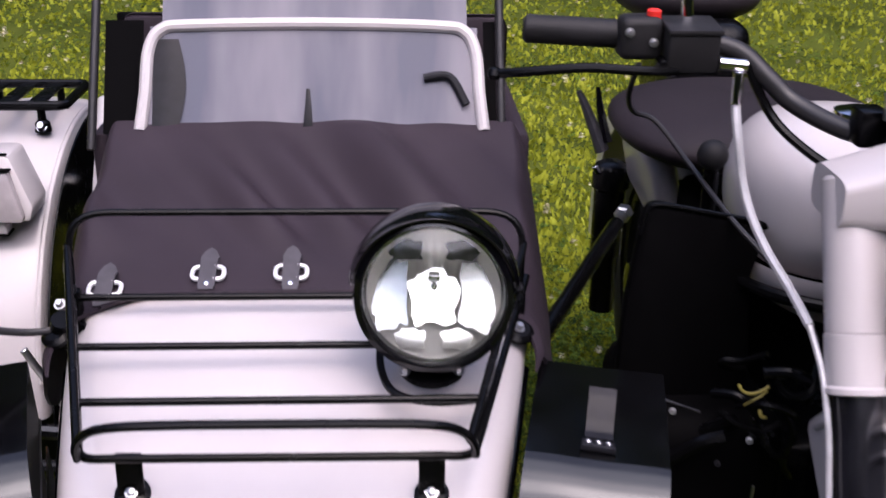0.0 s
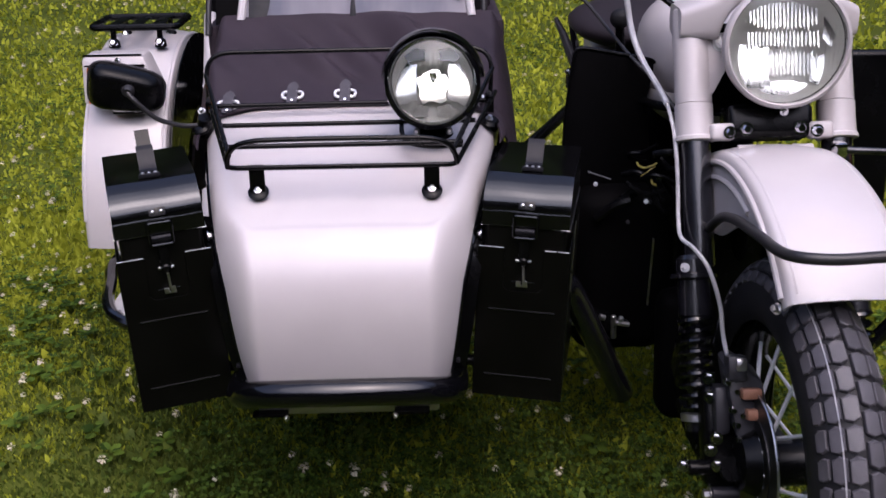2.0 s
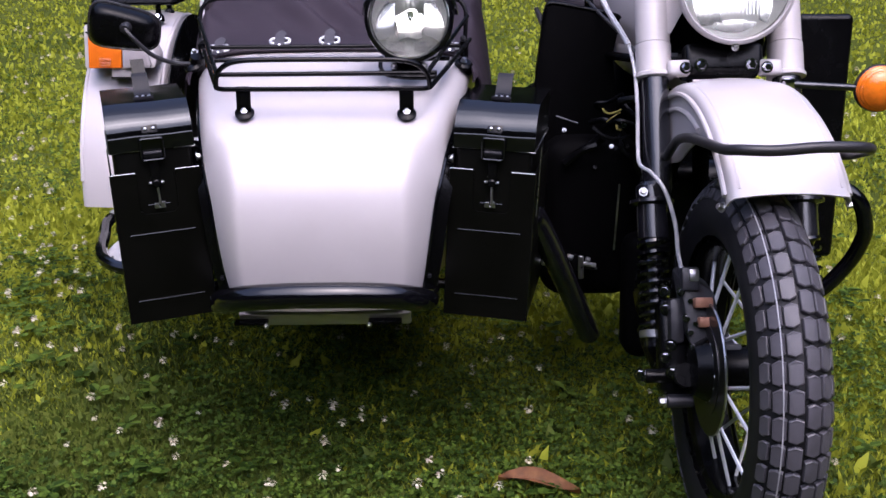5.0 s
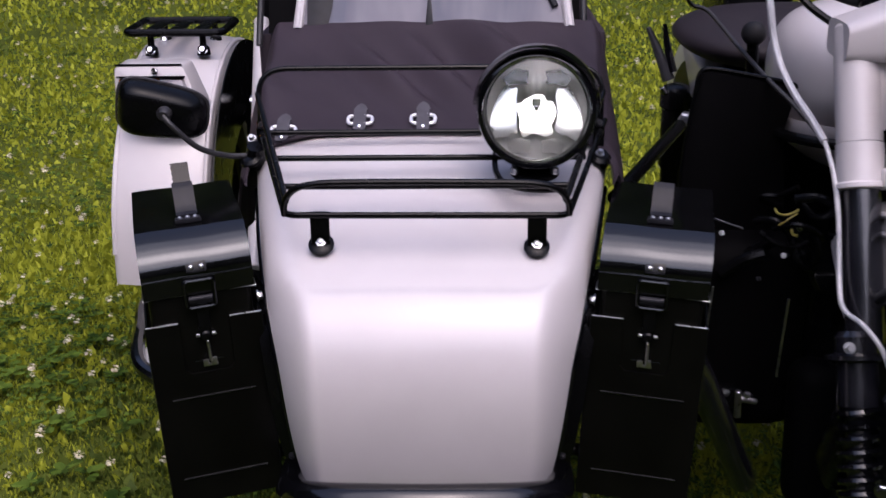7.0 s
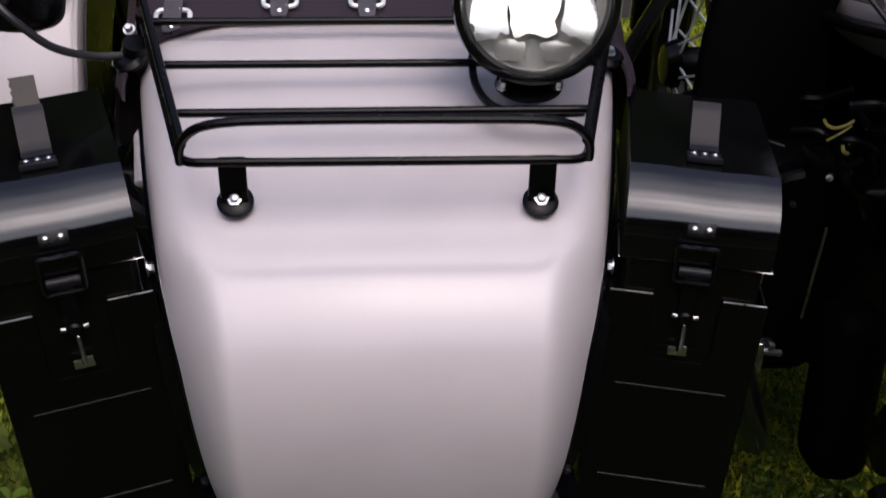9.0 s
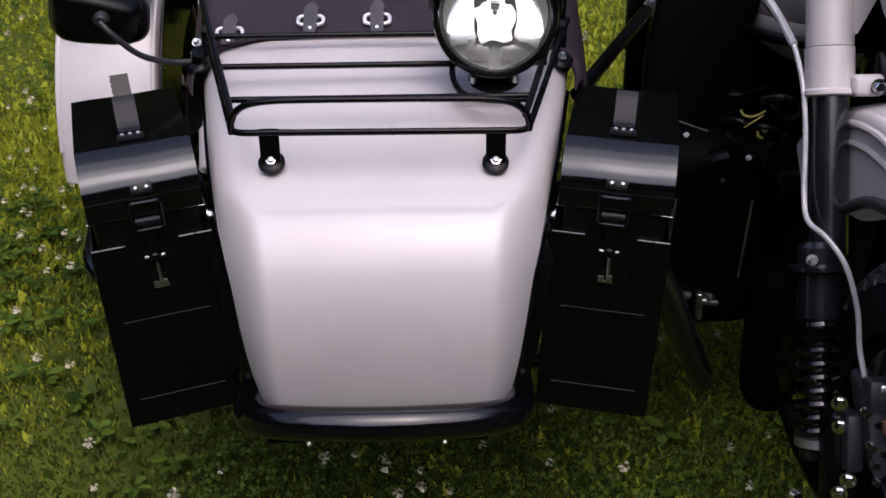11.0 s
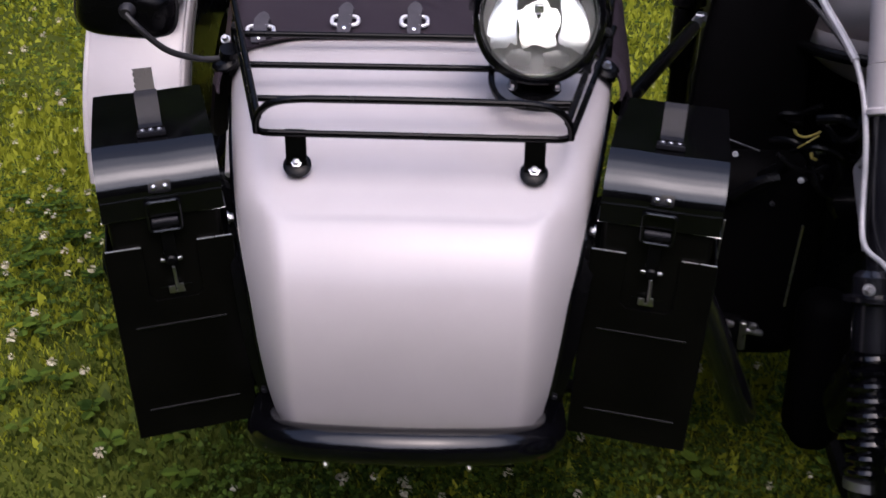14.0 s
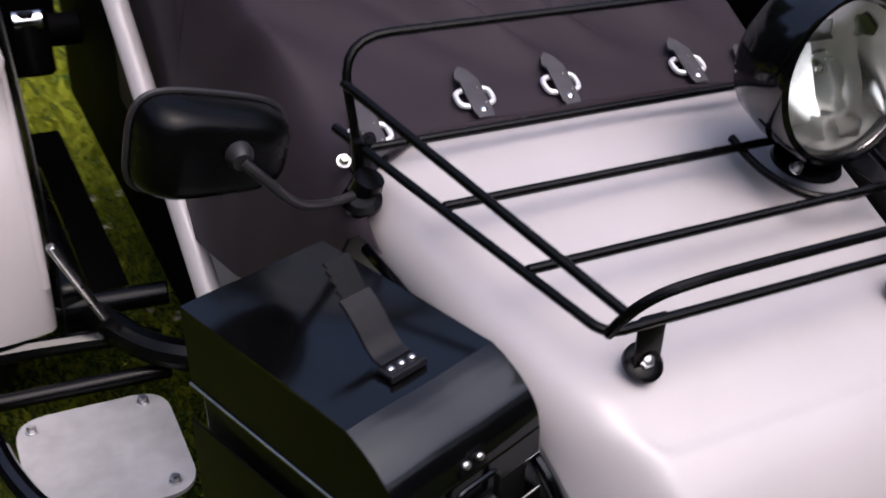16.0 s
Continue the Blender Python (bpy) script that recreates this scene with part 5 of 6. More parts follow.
# steering head, clamps, headlight
part("lower_clamp", moved(block(0.150, 0.070, 0.060, 0.012, 3), pose(MX, 0.128, 0.815, -25)), SATIN, moto, "black lower fork clamp")
for dx in (-0.046, 0.048):
    part("clamp_bolt", bolt((MX + dx, 0.086, 0.816), (MX + dx, -0.1, 0.85), 0.0085), CHROME, moto)


def top_cover(u, v):
    """A wedge-shaped cover over the headlight, from one fork leg to the other: a closed section swept across."""
    x = -0.156 + 0.312 * u
    top = 1.010 + 0.066 * (1 - (abs(x) / 0.156) ** 1.15)
    low = max(0.956, 0.950 + math.sqrt(max(0, 0.092 ** 2 - x * x)))
    low = min(low, top - 0.008)
    a = 2 * math.pi * v
    c, d = math.copysign(abs(math.cos(a)) ** 0.45, math.cos(a)), math.copysign(abs(math.sin(a)) ** 0.45, math.sin(a))
    return Vector((MX + 0.004 + x, 0.212 + 0.046 * c - 0.030 * (1 - (x / 0.156) ** 2), (top + low) / 2 + (top - low) / 2 * d))


yoke = sheet(top_cover, 40, 32)
bmesh.ops.remove_doubles(yoke, verts=yoke.verts[:], dist=1e-5)
bmesh.ops.holes_fill(yoke, edges=yoke.edges[:], sides=0)
part("top_yoke", yoke, PAINT, moto, "light grey wedge-shaped cover over the headlight")


for sx in (-1, 1):
    x = MX + sx * FX
    out = [(x + sx * 0.024, 0.870), (x + sx * 0.024, 0.966), (x - sx * 0.062, 0.966), (x - sx * 0.070, 0.945), (x - sx * 0.060, 0.915), (x - sx * 0.030, 0.868)]
    ear = plate(out, 0.156, 0.164, 0.002)
    for vert in ear.verts:
        vert.co.y += (vert.co.z - 0.92) * 0.47
    part("headlight_ear", ear, PAINT, moto, "grey headlight ear")
    part("ear_bolt", bolt((x - sx * 0.047, 0.168, 0.952), (x - sx * 0.06, -0.1, 1.0), 0.011, 0.013), SPOKE, moto)
part("wiring_shroud", moved(block(0.205, 0.075, 0.150, 0.02, 3), pose(MX, 0.215, 0.898)), PLASTIC, moto, "black wiring shroud behind the headlight")
HM = Matrix.Translation((0.752, 0.078, 0.962)) @ Euler((radians(90 - 6), 0, radians(-4))).to_matrix().to_4x4()
hl = part("headlight", moved(lathe([(0.0, -0.135), (0.03, -0.133), (0.065, -0.115), (0.088, -0.075), (0.096, -0.03), (0.098, 0.0)], 48, False), HM), SATIN, moto, "round headlight in a grey rim")
part("rim", moved(lathe([(0.100, -0.014), (0.1065, -0.004), (0.107, 0.006), (0.1045, 0.013), (0.0995, 0.0165), (0.0970, 0.013), (0.0965, 0.004)], 60, False), HM), PAINT, hl, "light grey headlight rim")
refl = part("reflector", moved(bowl(0.0968, 0.062), HM @ pose(0, 0, -0.004)), BOWL, hl, "silvered fluted reflector")
HS = HM @ Matrix.Diagonal((1.11, 1.11, 1.0, 1.0))
# strips and broad patches added to draw the lens's bright stripes and gleams
# rows of narrow upright strips: middle height, half height, first and last strip
for row, (cy, hh, k0, k1) in enumerate(((0.046, 0.025, -9, 8), (0.007, 0.012, -9, 9), (-0.031, 0.019, -3, 9))):
    for k in range(k0, k1 + 1):
        x = 0.0058 * k
        tall = min(hh, 0.92 * (math.sqrt(0.080 ** 2 - x * x) - abs(cy))) * strips.uniform(0.85, 1.0)
        part("facet", moved(facet(x, cy, -0.030 + 3.0 * x * x, 0.0015, tall, 19 + strips.uniform(-5, 5), 70 * x), HS), STRIP, refl, "mirror strip set for a bright lens stripe" if k == 0 else "")
for cx, cy, hw, hh, tilt_, turn in ((-0.046, -0.034, 0.026, 0.032, 21, -8), (0.058, -0.040, 0.016, 0.022, 21, 8), (0.004, -0.068, 0.040, 0.011, 22, 0), (0.066, 0.026, 0.009, 0.026, 18, 10)):
    part("facet", moved(facet(cx, cy, -0.020, hw, hh, tilt_, turn), HS), REFLECT, refl, "broad mirror patch set for a bright reflection")
part("bulb", moved(lathe([(0.005, -0.07), (0.005, -0.052), (0.004, -0.046), (0.0, -0.045)], 16), HM), REFLECT, hl)


def fluted(u, v):
    """Front glass with fine upright flutes in its middle part."""
    r, a = 0.0972 * u, 2 * math.pi * v
    x, y = r * math.cos(a), r * math.sin(a)
    dome = 0.012 + 0.016 * (1 - u * u)
    flute = 0.0009 * math.sin(x * 2 * math.pi / 0.0080) * (1.0 if abs(y) < 0.072 and u < 0.9 else 0.0)
    return HM @ Vector((x, y, dome + flute))


g = part("lens", sheet(fluted, 40, 160, 0.003), THINGLASS, hl, "fluted clear glass lens", 60.0)
g.visible_shadow = False
part("lower_screws", bolt((0.752, 0.058, 0.853), (0.752, -0.1, 0.84), 0.005), CHROME, hl)

# handlebar with grips, levers, switch box and brake reservoir
bar = part("handlebar", tube([(0.385, 0.425, 1.116), (0.46, 0.42, 1.112), (0.535, 0.415, 1.100), (0.575, 0.395, 1.068), (0.605, 0.375, 1.042), (0.650, 0.325, 1.024), (0.70, 0.285, 1.022), (MX, 0.275, 1.022), (0.79, 0.285, 1.022), (0.84, 0.325, 1.024), (0.885, 0.375, 1.042), (0.915, 0.395, 1.068), (0.955, 0.415, 1.100), (1.03, 0.42, 1.112), (1.105, 0.425, 1.116)], 0.0125, seg=14), BARTUBE, moto, "black tubular handlebar")
for sx in (-1, 1):
    a, b = Vector((MX + sx * 0.468, 0.450, 1.118)), Vector((MX + sx * 0.343, 0.424, 1.116))
    ridges = [(0.013, 0)] + [(0.0175 + 0.0008 * (k % 2), 0.004 + 0.004 * k) for k in range(30)] + [(0.014, 0.126)]
    part("grip", moved(lathe(ridges, 20), along(a, b)), GRIPBLACK, bar, "black rubber grip")
    part("lever", tube([(MX + sx * 0.505, 0.40, 1.072), (MX + sx * 0.47, 0.385, 1.078), (MX + sx * 0.40, 0.372, 1.086), (MX + sx * 0.33, 0.365, 1.084), (MX + sx * 0.29, 0.372, 1.083)], 0.006), SATIN, bar, "black brake or clutch lever")
    part("lever_ball", moved(lathe([(0.0, -0.009), (0.006, -0.007), (0.009, 0), (0.006, 0.007), (0.0, 0.009)], 14), pose(MX + sx * 0.507, 0.400, 1.072)), SATIN, bar)
    part("lever_perch", moved(block(0.075, 0.03, 0.022, 0.006), pose(MX + sx * 0.275, 0.385, 1.086)), SATIN, bar)
    part("bar_clamp", moved(block(0.035, 0.04, 0.045, 0.006), pose(MX + sx * 0.078, 0.30, 1.035)), SATIN, bar)
part("switch_box", moved(block(0.052, 0.045, 0.052, 0.010, 3), pose(0.414, 0.412, 1.116)), GRIPBLACK, bar, "black switch housing")
part("kill_switch", moved(lathe([(0.009, 0), (0.009, 0.010), (0.006, 0.012)], 14), pose(0.430, 0.408, 1.138)), RED, bar, "red stop switch")
for x, z in ((0.398, 1.125), (0.428, 1.113)):
    part("screw", bolt((x, 0.389, z), (x, 0.2, z + 0.03), 0.004, 0.003), STEEL, bar)
part("brake_reservoir", moved(merged(block(0.062, 0.060, 0.048, 0.004), moved(block(0.066, 0.064, 0.008, 0.003), pose(0, 0, 0.026))), pose(0.472, 0.395, 1.107, 6)), GRIPBLACK, bar, "square black brake fluid reservoir")
part("mirror_stalk", rod((0.475, 0.42, 1.13), (0.47, 0.44, 1.24), 0.007), CHROME, bar)
part("banjo_bolt", rod((0.505, 0.372, 1.092), (0.538, 0.366, 1.090), 0.008), CHROME, bar)
part("brake_hose", tube([(0.527, 0.362, 1.078), (0.526, 0.355, 1.045), (0.527, 0.335, 1.008), (0.533, 0.320, 0.963), (0.540, 0.295, 0.928), (0.553, 0.262, 0.895), (0.569, 0.215, 0.865), (0.578, 0.17, 0.842)], 0.0058, seg=8), WIRE, moto, "grey braided brake hose")
part("brake_hose", tube([(0.578, 0.17, 0.842), (0.583, 0.130, 0.805), (0.584, 0.095, 0.755), (0.584, 0.075, 0.71), (0.582, 0.050, 0.665), (0.581, 0.018, 0.643), (0.595, -0.020, 0.637), (0.614, -0.052, 0.612), (0.629, -0.080, 0.560), (0.632, -0.102, 0.515), (0.634, -0.130, 0.487)], 0.0038, seg=8), WIRE, moto, "grey braided brake hose")
part("hose_fitting", rod((0.527, 0.362, 1.084), (0.526, 0.355, 1.045), 0.0066), CHROME, moto)
part("throttle_cable", tube([(0.424, 0.44, 1.075), (0.428, 0.50, 1.02), (0.450, 0.555, 0.982), (0.480, 0.550, 0.970), (0.519, 0.500, 0.924), (0.550, 0.400, 0.885), (0.585, 0.340, 0.850), (0.615, 0.285, 0.810), (0.635, 0.27, 0.77)], 0.0038, seg=8), BARTUBE, moto, "thin black cable")
part("clutch_cable", tube([(1.0, 0.39, 1.09), (0.95, 0.34, 1.03), (0.90, 0.28, 0.95), (0.88, 0.30, 0.80)], 0.0042, seg=8), SATIN, moto)
part("loom", tube([(0.548, 0.40, 1.085), (0.585, 0.385, 1.02), (0.625, 0.34, 0.985), (0.66, 0.30, 0.97)], 0.006, seg=8), SATIN, moto)
part("speedometer", moved(lathe([(0.050, 0), (0.056, 0.004), (0.056, 0.045), (0.051, 0.052), (0.046, 0.053), (0.0, 0.053)], 36), pose(MX - 0.003, 0.245, 1.052, -14)), PLASTIC, moto, "black round instrument")
part("cluster_knob", moved(lathe([(0.016, 0), (0.016, 0.03), (0.010, 0.034)], 16), pose(0.682, 0.262, 1.052, -10)), ALLOY, moto)

# tank
def tank_fn(u, v):
    a, s = 2 * math.pi * v, u
    k = math.sin(math.pi * min(max(s, 0.0), 1.0)) ** 0.55
    c, d = math.cos(a), math.sin(a)
    w = (0.178 - 0.05 * s) * k
    hz = 0.118 * k
    x = w * math.copysign(abs(c) ** 0.75, c)
    z = hz * math.copysign(abs(d) ** 0.85, d)
    return Vector((MX + x, 0.30 + 0.50 * s, 0.862 + z + 0.02 * (1 - s)))


part("fuel_tank", sheet(tank_fn, 30, 40), PAINT, moto, "light grey teardrop fuel tank")
part("tank_cap", moved(lathe([(0.034, 0), (0.036, 0.006), (0.034, 0.016), (0.022, 0.020), (0, 0.021)], 28), pose(MX, 0.50, 0.983)), CHROME, moto, "chrome filler cap")
part("tank_band", tube([(MX + 0.186 * math.sin(radians(a)), 0.48 - 0.18 * math.cos(radians(a)), 0.792) for a in range(-115, 120, 12)], 0.009, steps=2), SATIN, moto, "black band round the tank's lower edge")


def lobe_fn(u, v):
    k = math.cos(math.pi / 2 * u) ** 0.55 if u < 1 else 0.0
    a = 2 * math.pi * v
    return Vector((MX + 0.160 * k * math.cos(a), 0.47 + 0.15 * k * math.sin(a), 0.815 - 0.110 * u))


part("tank_lower", sheet(lobe_fn, 14, 36), PAINT, moto, "light grey lower tank lobe")
part("seat", sheet(lambda u, v: Vector((0.745 + 0.245 * math.copysign(abs(math.cos(2 * math.pi * v)) ** 0.7, math.cos(2 * math.pi * v)) * math.sin(math.pi * u) ** 0.35,
                                        0.93 + 0.24 * math.copysign(abs(math.sin(2 * math.pi * v)) ** 0.8, math.sin(2 * math.pi * v)) * math.sin(math.pi * u) ** 0.35, 0.914 - 0.11 * u)), 14, 40), SEATCLOTH, moto, "black padded rider seat")
part("rear_seat", sheet(lambda u, v: Vector((0.72 + 0.15 * math.copysign(abs(math.cos(2 * math.pi * v)) ** 0.7, math.cos(2 * math.pi * v)) * math.sin(math.pi * u) ** 0.35,
                                             1.36 + 0.15 * math.copysign(abs(math.sin(2 * math.pi * v)) ** 0.8, math.sin(2 * math.pi * v)) * math.sin(math.pi * u) ** 0.35, 1.075 - 0.11 * u)), 14, 40), SEATCLOTH, moto, "black padded pillion seat")
part("seat_pillar", moved(block(0.16, 0.30, 0.30, 0.04, 3), pose(0.735, 1.30, 0.84)), SATIN, moto)
part("side_cover", moved(block(0.05, 0.30, 0.17, 0.02, 3), pose(0.615, 1.08, 0.715, 8, -14, 0)), PAINT, moto, "light grey side cover")
part("knob_ball", moved(lathe([(0.0, -0.021)] + [(0.021 * math.cos(radians(a)), 0.021 * math.sin(radians(a))) for a in range(-72, 90, 18)] + [(0.0, 0.021)], 20), pose(0.541, 0.470, 0.946)), GRIPBLACK, moto, "black ball knob")
part("knob_stem", rod((0.541, 0.470, 0.935), (0.552, 0.50, 0.82), 0.010), SATIN, moto)

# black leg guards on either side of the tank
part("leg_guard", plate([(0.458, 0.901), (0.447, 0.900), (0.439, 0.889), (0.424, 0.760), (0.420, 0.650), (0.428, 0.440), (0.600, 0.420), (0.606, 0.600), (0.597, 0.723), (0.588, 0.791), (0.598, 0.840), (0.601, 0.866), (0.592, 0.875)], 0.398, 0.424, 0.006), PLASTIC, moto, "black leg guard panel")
part("guard_lip", tube([(0.436, 0.400, 0.860), (0.442, 0.399, 0.893), (0.457, 0.399, 0.902), (0.520, 0.399, 0.891), (0.588, 0.399, 0.877), (0.601, 0.400, 0.868)], 0.0035, seg=8), MOULD, moto, "rolled upper edge of the leg guard")
part("leg_guard", moved(block(0.125, 0.030, 0.562, 0.013, 4), pose(1.080, 0.505, 0.581, -3, 0, -4)), SATIN, moto, "black leg guard panel")
part("guard_seam", rod((0.599, 0.312, 0.528), (0.594, 0.314, 0.379), 0.0022), STEEL, moto)
for k, (pts, r) in enumerate((([(0.587, 0.30, 0.709), (0.62, 0.285, 0.716), (0.649, 0.295, 0.692), (0.662, 0.33, 0.65)], 0.008),
                              ([(0.535, 0.335, 0.660), (0.56, 0.312, 0.668), (0.585, 0.300, 0.650), (0.600, 0.298, 0.615)], 0.007),
                              ([(0.47, 0.395, 0.545), (0.505, 0.36, 0.575), (0.56, 0.31, 0.632)], 0.010),
                              ([(0.615, 0.300, 0.66), (0.63, 0.285, 0.63), (0.622, 0.290, 0.585), (0.64, 0.300, 0.55)], 0.0055))):
    part("hose", tube(pts, r), SATIN, moto, "black rubber hose on the engine")
for p in ((0.588, 0.312, 0.607), (0.612, 0.312, 0.611), (0.545, 0.312, 0.565), (0.46, 0.295, 0.368), (0.552, 0.295, 0.344), (0.52, 0.300, 0.352)):
    part("engine_bolt", bolt(p, (p[0] - 0.05, p[1] - 0.3, p[2] + 0.12), 0.0032), STRAPSTEEL, moto)
part("peg", rod((0.462, 0.302, 0.366), (0.552, 0.302, 0.344), 0.0075), STRAPSTEEL, moto)

# boxer engine, frame and lower parts
part("crankcase", moved(block(0.26, 0.46, 0.32, 0.05, 4), pose(MX, 0.58, 0.40)), SATIN, moto, "black engine crankcase")
# black blocks added to fill the dark space beside and under the tank
part("tank_filler", moved(block(0.24, 0.40, 0.24, 0.03, 3), pose(MX, 0.74, 0.65)), PLASTIC, moto, "black filler block under the tank")
part("engine_filler", moved(block(0.215, 0.30, 0.36, 0.05, 4), pose(0.545, 0.47, 0.44)), PLASTIC, moto, "black block filling the engine space")
part("engine_filler", moved(block(0.215, 0.30, 0.36, 0.05, 4), pose(0.945, 0.47, 0.44)), PLASTIC, moto, "black block filling the engine space")
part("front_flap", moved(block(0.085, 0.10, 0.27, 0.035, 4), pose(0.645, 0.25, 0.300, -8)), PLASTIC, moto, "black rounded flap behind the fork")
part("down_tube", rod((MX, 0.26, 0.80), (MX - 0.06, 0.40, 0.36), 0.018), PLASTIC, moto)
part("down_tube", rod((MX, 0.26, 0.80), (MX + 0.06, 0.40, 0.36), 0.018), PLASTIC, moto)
part("crash_tube", tube([(0.385, 0.10, 0.525), (0.405, 0.13, 0.50), (0.47, 0.195, 0.36), (0.530, 0.255, 0.225), (0.540, 0.268, 0.200)], 0.0250, seg=14), TUBEBLACK, moto, "black crash tube with a rounded end")
part("sidecar_link", tube([(0.30, 0.30, 0.40), (0.42, 0.36, 0.38), (0.55, 0.44, 0.37), (0.64, 0.5, 0.37)], 0.018), SATIN, moto)
clevis = part("link_clevis", moved(block(0.040, 0.030, 0.040, 0.006), pose(0.490, 0.262, 0.372)), SATIN, moto, "black clevis on the lower link")
for a, b, r in (((0.429, 0.25, 0.375), (0.458, 0.25, 0.371), 0.007), ((0.510, 0.25, 0.372), (0.545, 0.25, 0.366), 0.005), ((0.512, 0.248, 0.388), (0.514, 0.248, 0.338), 0.006), ((0.482, 0.242, 0.390), (0.494, 0.242, 0.386), 0.006), ((0.523, 0.25, 0.380), (0.532, 0.25, 0.378), 0.006)):
    part("clevis_bolt", rod(a, b, r, 10, 0.001), STEEL, clevis)
part("sidecar_link_upper", rod((0.330, 0.535, 0.632), (0.530, 0.965, 0.655), 0.014), SATIN, moto, "black strut from sidecar to frame")
part("turnbuckle", moved(merged(rod((0, 0, 0), (0, 0, 0.060), 0.0105, 14), lathe([(0.013, 0.052), (0.017, 0.056), (0.017, 0.074), (0.012, 0.078)], 6)), along((0.525, 0.955, 0.654), (0.565, 1.04, 0.658))), STEEL, moto, "bright threaded end of the strut")
part("tail_bracket", tube([(0.524, 1.42, 0.792), (0.548, 1.415, 0.742), (0.582, 1.40, 0.660)], lambda k: 0.006 + 0.011 * k), CASTBLACK, moto, "black forked bracket")
part("tail_bracket", tube([(0.566, 1.42, 0.800), (0.574, 1.415, 0.752), (0.590, 1.40, 0.680)], lambda k: 0.005 + 0.008 * k), GLOSS, moto, "black forked bracket")
# another added block, closing the dark gap beside the fork
part("fork_filler", moved(block(0.085, 0.06, 0.36, 0.015, 3), pose(0.675, 0.58, 0.62)), PLASTIC, moto, "black filler block between guard and fork")
part("rear_shock", moved(lathe([(0.020, 0.006), (0.034, 0.0), (0.040, -0.010), (0.040, -0.050), (0.034, -0.055), (0.034, -0.20), (0.028, -0.21), (0.028, -0.34)], 28), pose(0.578, 1.27, 0.672)), SATIN, moto, "black rear damper with a bright top ring")
for dx in (-0.032, 0.030):
    part("shock_cap", rod((0.578 + dx, 1.245, 0.660), (0.578 + dx * 1.3, 1.245, 0.676), 0.007), CHROME, moto)
part("wiring", tube([(0.60, 0.33, 0.72), (0.575, 0.35, 0.70), (0.55, 0.36, 0.695), (0.56, 0.37, 0.68), (0.59, 0.38, 0.67)], 0.005), SATIN, moto)
for pts, r in (([(0.553, 0.292, 0.697), (0.557, 0.288, 0.690), (0.568, 0.286, 0.687), (0.582, 0.288, 0.690), (0.592, 0.292, 0.694)], 0.0022), ([(0.562, 0.29, 0.668), (0.570, 0.285, 0.677), (0.580, 0.285, 0.684), (0.590, 0.29, 0.688)], 0.0014), ([(0.583, 0.288, 0.662), (0.584, 0.284, 0.655), (0.592, 0.287, 0.651)], 0.0025)):
    part("cable_sleeve", tube(pts, r, seg=6), SLEEVE, moto, "yellow cable sleeve")
for pts, r in (([(0.600, 0.31, 0.70), (0.618, 0.285, 0.684), (0.640, 0.28, 0.693), (0.655, 0.30, 0.72)], 0.006), ([(0.56, 0.31, 0.655), (0.585, 0.285, 0.672), (0.615, 0.28, 0.665), (0.640, 0.30, 0.64)], 0.005), ([(0.535, 0.30, 0.655), (0.555, 0.29, 0.64), (0.585, 0.285, 0.632), (0.612, 0.29, 0.64)], 0.0045), ([(0.585, 0.29, 0.64), (0.600, 0.28, 0.605), (0.625, 0.285, 0.59)], 0.006), ([(0.48, 0.31, 0.575), (0.515, 0.30, 0.605), (0.545, 0.295, 0.618)], 0.010)):
    part("hose", tube(pts, r, seg=8), SATIN, moto, "black rubber hose on the engine")
part("bracket_edge", rod((0.455, 0.279, 0.684), (0.500, 0.271, 0.670), 0.0018, 8), DARKSTEEL, moto)
for p in ((0.477, 0.312, 0.647), (0.574, 0.286, 0.617)):
    part("engine_bolt", bolt(p, (p[0] - 0.05, p[1] - 0.3, p[2] + 0.12), 0.0032), STEEL, moto)
for p in ((0.50, 0.40, 0.60), (0.515, 0.45, 0.52), (0.60, 0.35, 0.61), (0.47, 0.36, 0.33), (0.52, 0.38, 0.33), (0.60, 0.30, 0.66)):
    part("bolt", bolt(p, (p[0] - 0.05, p[1] - 0.3, p[2] + 0.05), 0.0045), CHROME, moto)
rear = wheel(moto, MX, 1.40, WZ, 0.345, "rear_wheel")
part("rear_mudguard", sheet(guard_fn(MX, 1.40, WZ, 0.44, 0.10, 38, -95, 0.05), 36, 24, 0.003), PAINT, moto, "light grey rear mudguard")

# turn signal on a chrome stalk
sig = thing("turn_signal", "round amber turn signal on a thin chrome stalk", "turn signal")
part("stalk", rod((0.853, 0.050, 0.785), (0.982, 0.050, 0.777), 0.0062), DARKSTEEL, sig)
part("clamp", moved(block(0.024, 0.024, 0.026, 0.005), pose(0.853, 0.055, 0.785)), CHROME, sig)
part("shell", moved(lathe([(0.0, -0.040), (0.018, -0.036), (0.034, -0.020), (0.041, 0.0), (0.041, 0.006)], 28, False), pose(1.020, 0.052, 0.776, 90)), SIGNAL, sig)
part("bezel", moved(lathe([(0.0425, -0.006), (0.0445, -0.002), (0.0445, 0.003), (0.0425, 0.006)], 28, False), pose(1.020, 0.050, 0.776, 90)), DARKSTEEL, sig)
steps = [(0.0425 * math.cos(radians(a)) - (0.0016 if i % 2 else 0.0), 0.004 + 0.026 * math.sin(radians(a))) for i, a in enumerate(range(0, 88, 6))]
part("lens", moved(lathe([(0.042, -0.004)] + steps + [(0.0, 0.030)], 28, False), pose(1.020, 0.048, 0.776, 90)), SIGNAL, sig, "amber domed lens")

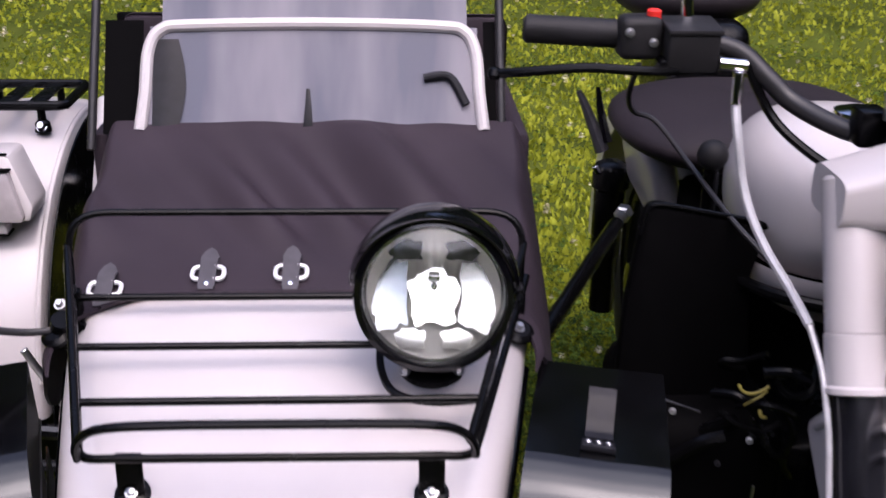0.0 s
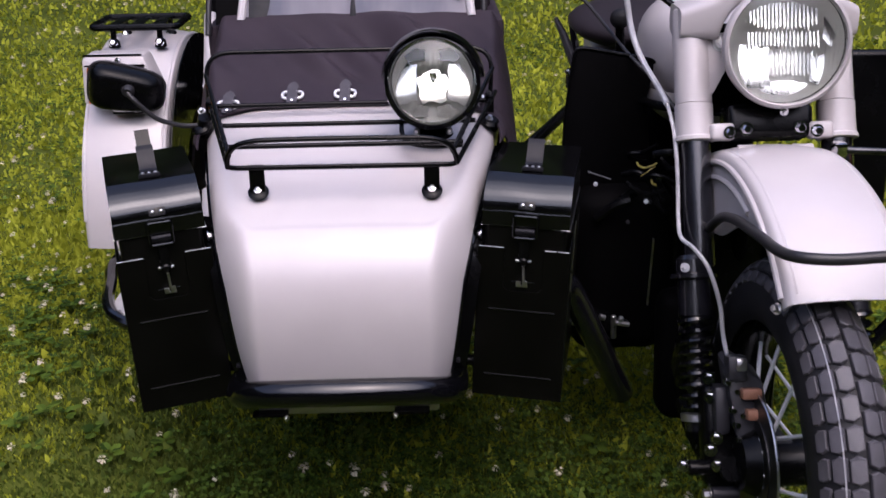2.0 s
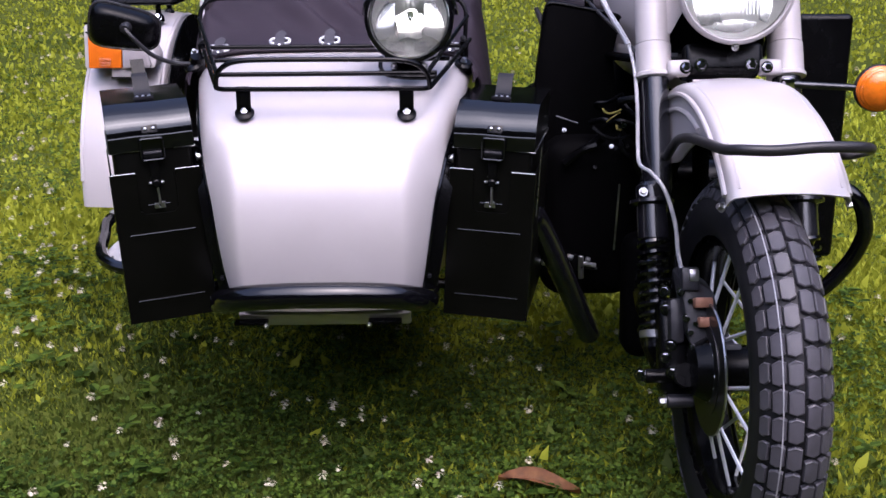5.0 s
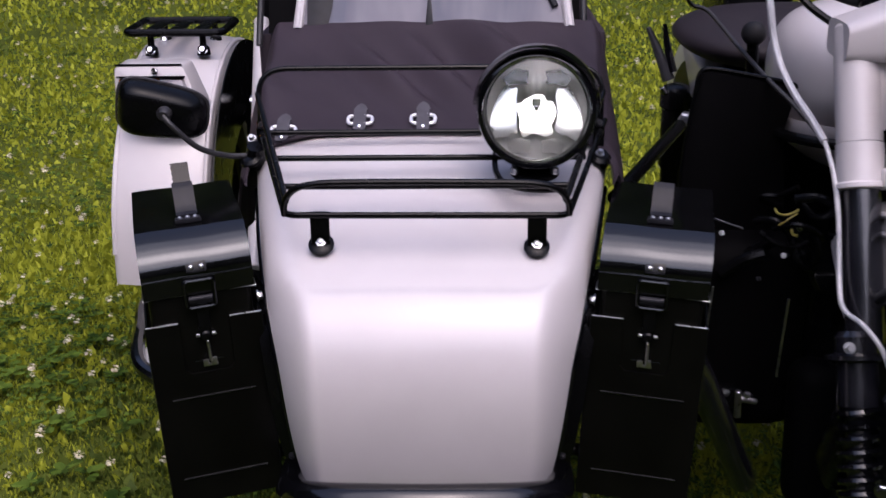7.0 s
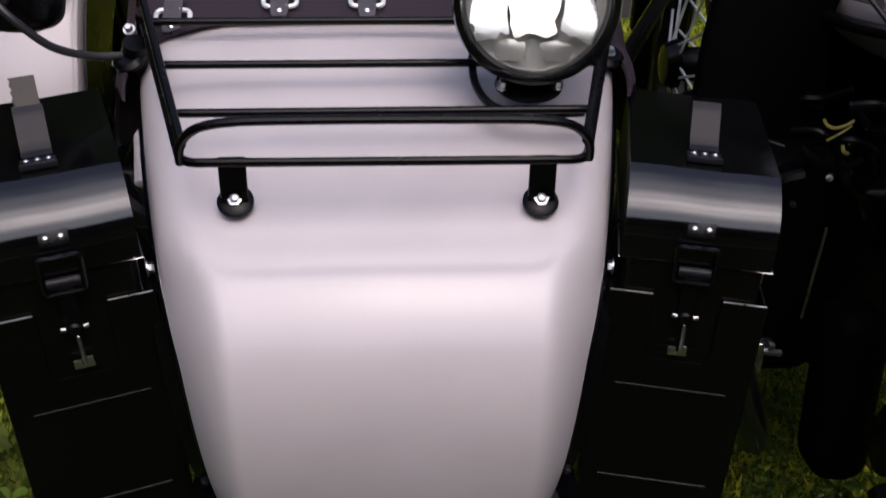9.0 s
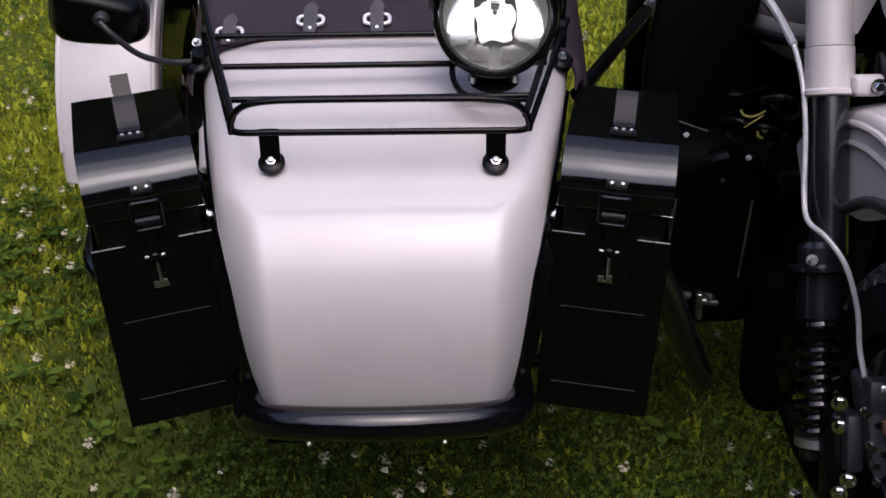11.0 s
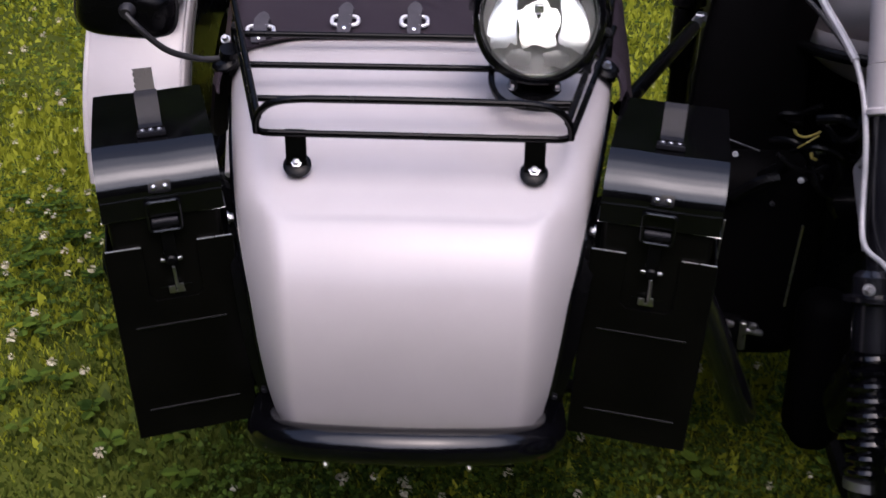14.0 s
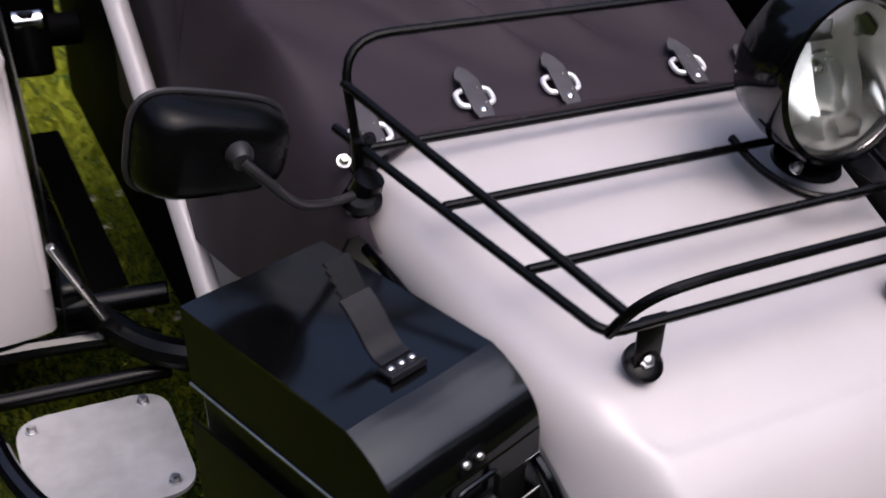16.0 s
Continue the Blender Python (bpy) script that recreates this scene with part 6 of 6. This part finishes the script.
# ---- a dry leaf on the grass ----
leaf = bmesh.new()
row = []
for i in range(13):
    t = i / 12
    w = 0.022 * math.sin(math.pi * t) ** 0.8 + 0.001
    y, z = 0.012 * math.sin(4 * t), 0.044 + 0.005 * math.sin(5 * t)
    row.append([leaf.verts.new((0.16 * (t - 0.5), y + s * w, z + abs(s) * 0.012)) for s in (-1, 0, 1)])
for a, b in zip(row, row[1:]):
    for k in range(2):
        leaf.faces.new((a[k], b[k], b[k + 1], a[k + 1]))
bmesh.ops.solidify(leaf, geom=leaf.faces[:], thickness=0.0015)
lf = part("dry_leaf", leaf, DRYLEAF)
lf.location, lf.rotation_euler = (0.398, -0.075, -0.012), (radians(8), 0, radians(-12))
tagged(lf, "curled reddish-brown dry leaf lying on the grass", "leaf")

# ---- tread blocks of the front tyre, one by one ----
for tyre, cx, cy, cz, R, rw, rt in TREAD:
    n = 50
    for row, off, half_x, half_a, lean in ((-61, 0.25, 0.0100, 0.40, 0.04), (-37, 0.25, 0.0116, 0.435, 0.03), (-13, 0.25, 0.0122, 0.435, 0.02), (13, 0.75, 0.0122, 0.435, -0.02), (37, 0.75, 0.0116, 0.435, -0.03), (61, 0.75, 0.0100, 0.40, -0.04)):
        vs = []
        for dr, taper in ((-0.012, 1.0), (-0.0006, 0.96), (0.0008, 0.86)):
            for sa, sb in ((-0.86, -1), (0.86, -1), (1.10, 0), (0.86, 1), (-0.86, 1), (-1.10, 0)):
                phi = radians(row) + sb * half_x * taper / rt
                t2 = (sa * half_a * taper + lean * sb) * 2 * math.pi / n
                q = R - rt + (rt + dr) * math.cos(phi)
                vs.append((rw / rt * (rt + dr) * math.sin(phi), q * math.sin(t2), q * math.cos(t2)))
        fs = [(12, 13, 14, 15, 16, 17)] + [(k + 6 * j, (k + 1) % 6 + 6 * j, (k + 1) % 6 + 6 + 6 * j, k + 6 + 6 * j) for j in (0, 1) for k in range(6)]
        me = bpy.data.meshes.new("tread_block")
        me.from_pydata(vs, [], fs)
        me.materials.append(RUBBER)
        for i in range(n):
            ob = new("tread_block", me)
            ob.matrix_world = pose(cx, cy, cz, 360 * (i + off) / n, 0, 0)
            ob.parent = tyre
    ring = [(cx - 0.0300, cy + (R - 0.0085) * math.cos(2 * math.pi * k / 90), cz + (R - 0.0085) * math.sin(2 * math.pi * k / 90)) for k in range(90)]
    part("mould_line", tube(ring, 0.0012, True, 5, smooth=False), WIRE, tyre, "thin pale mould line")
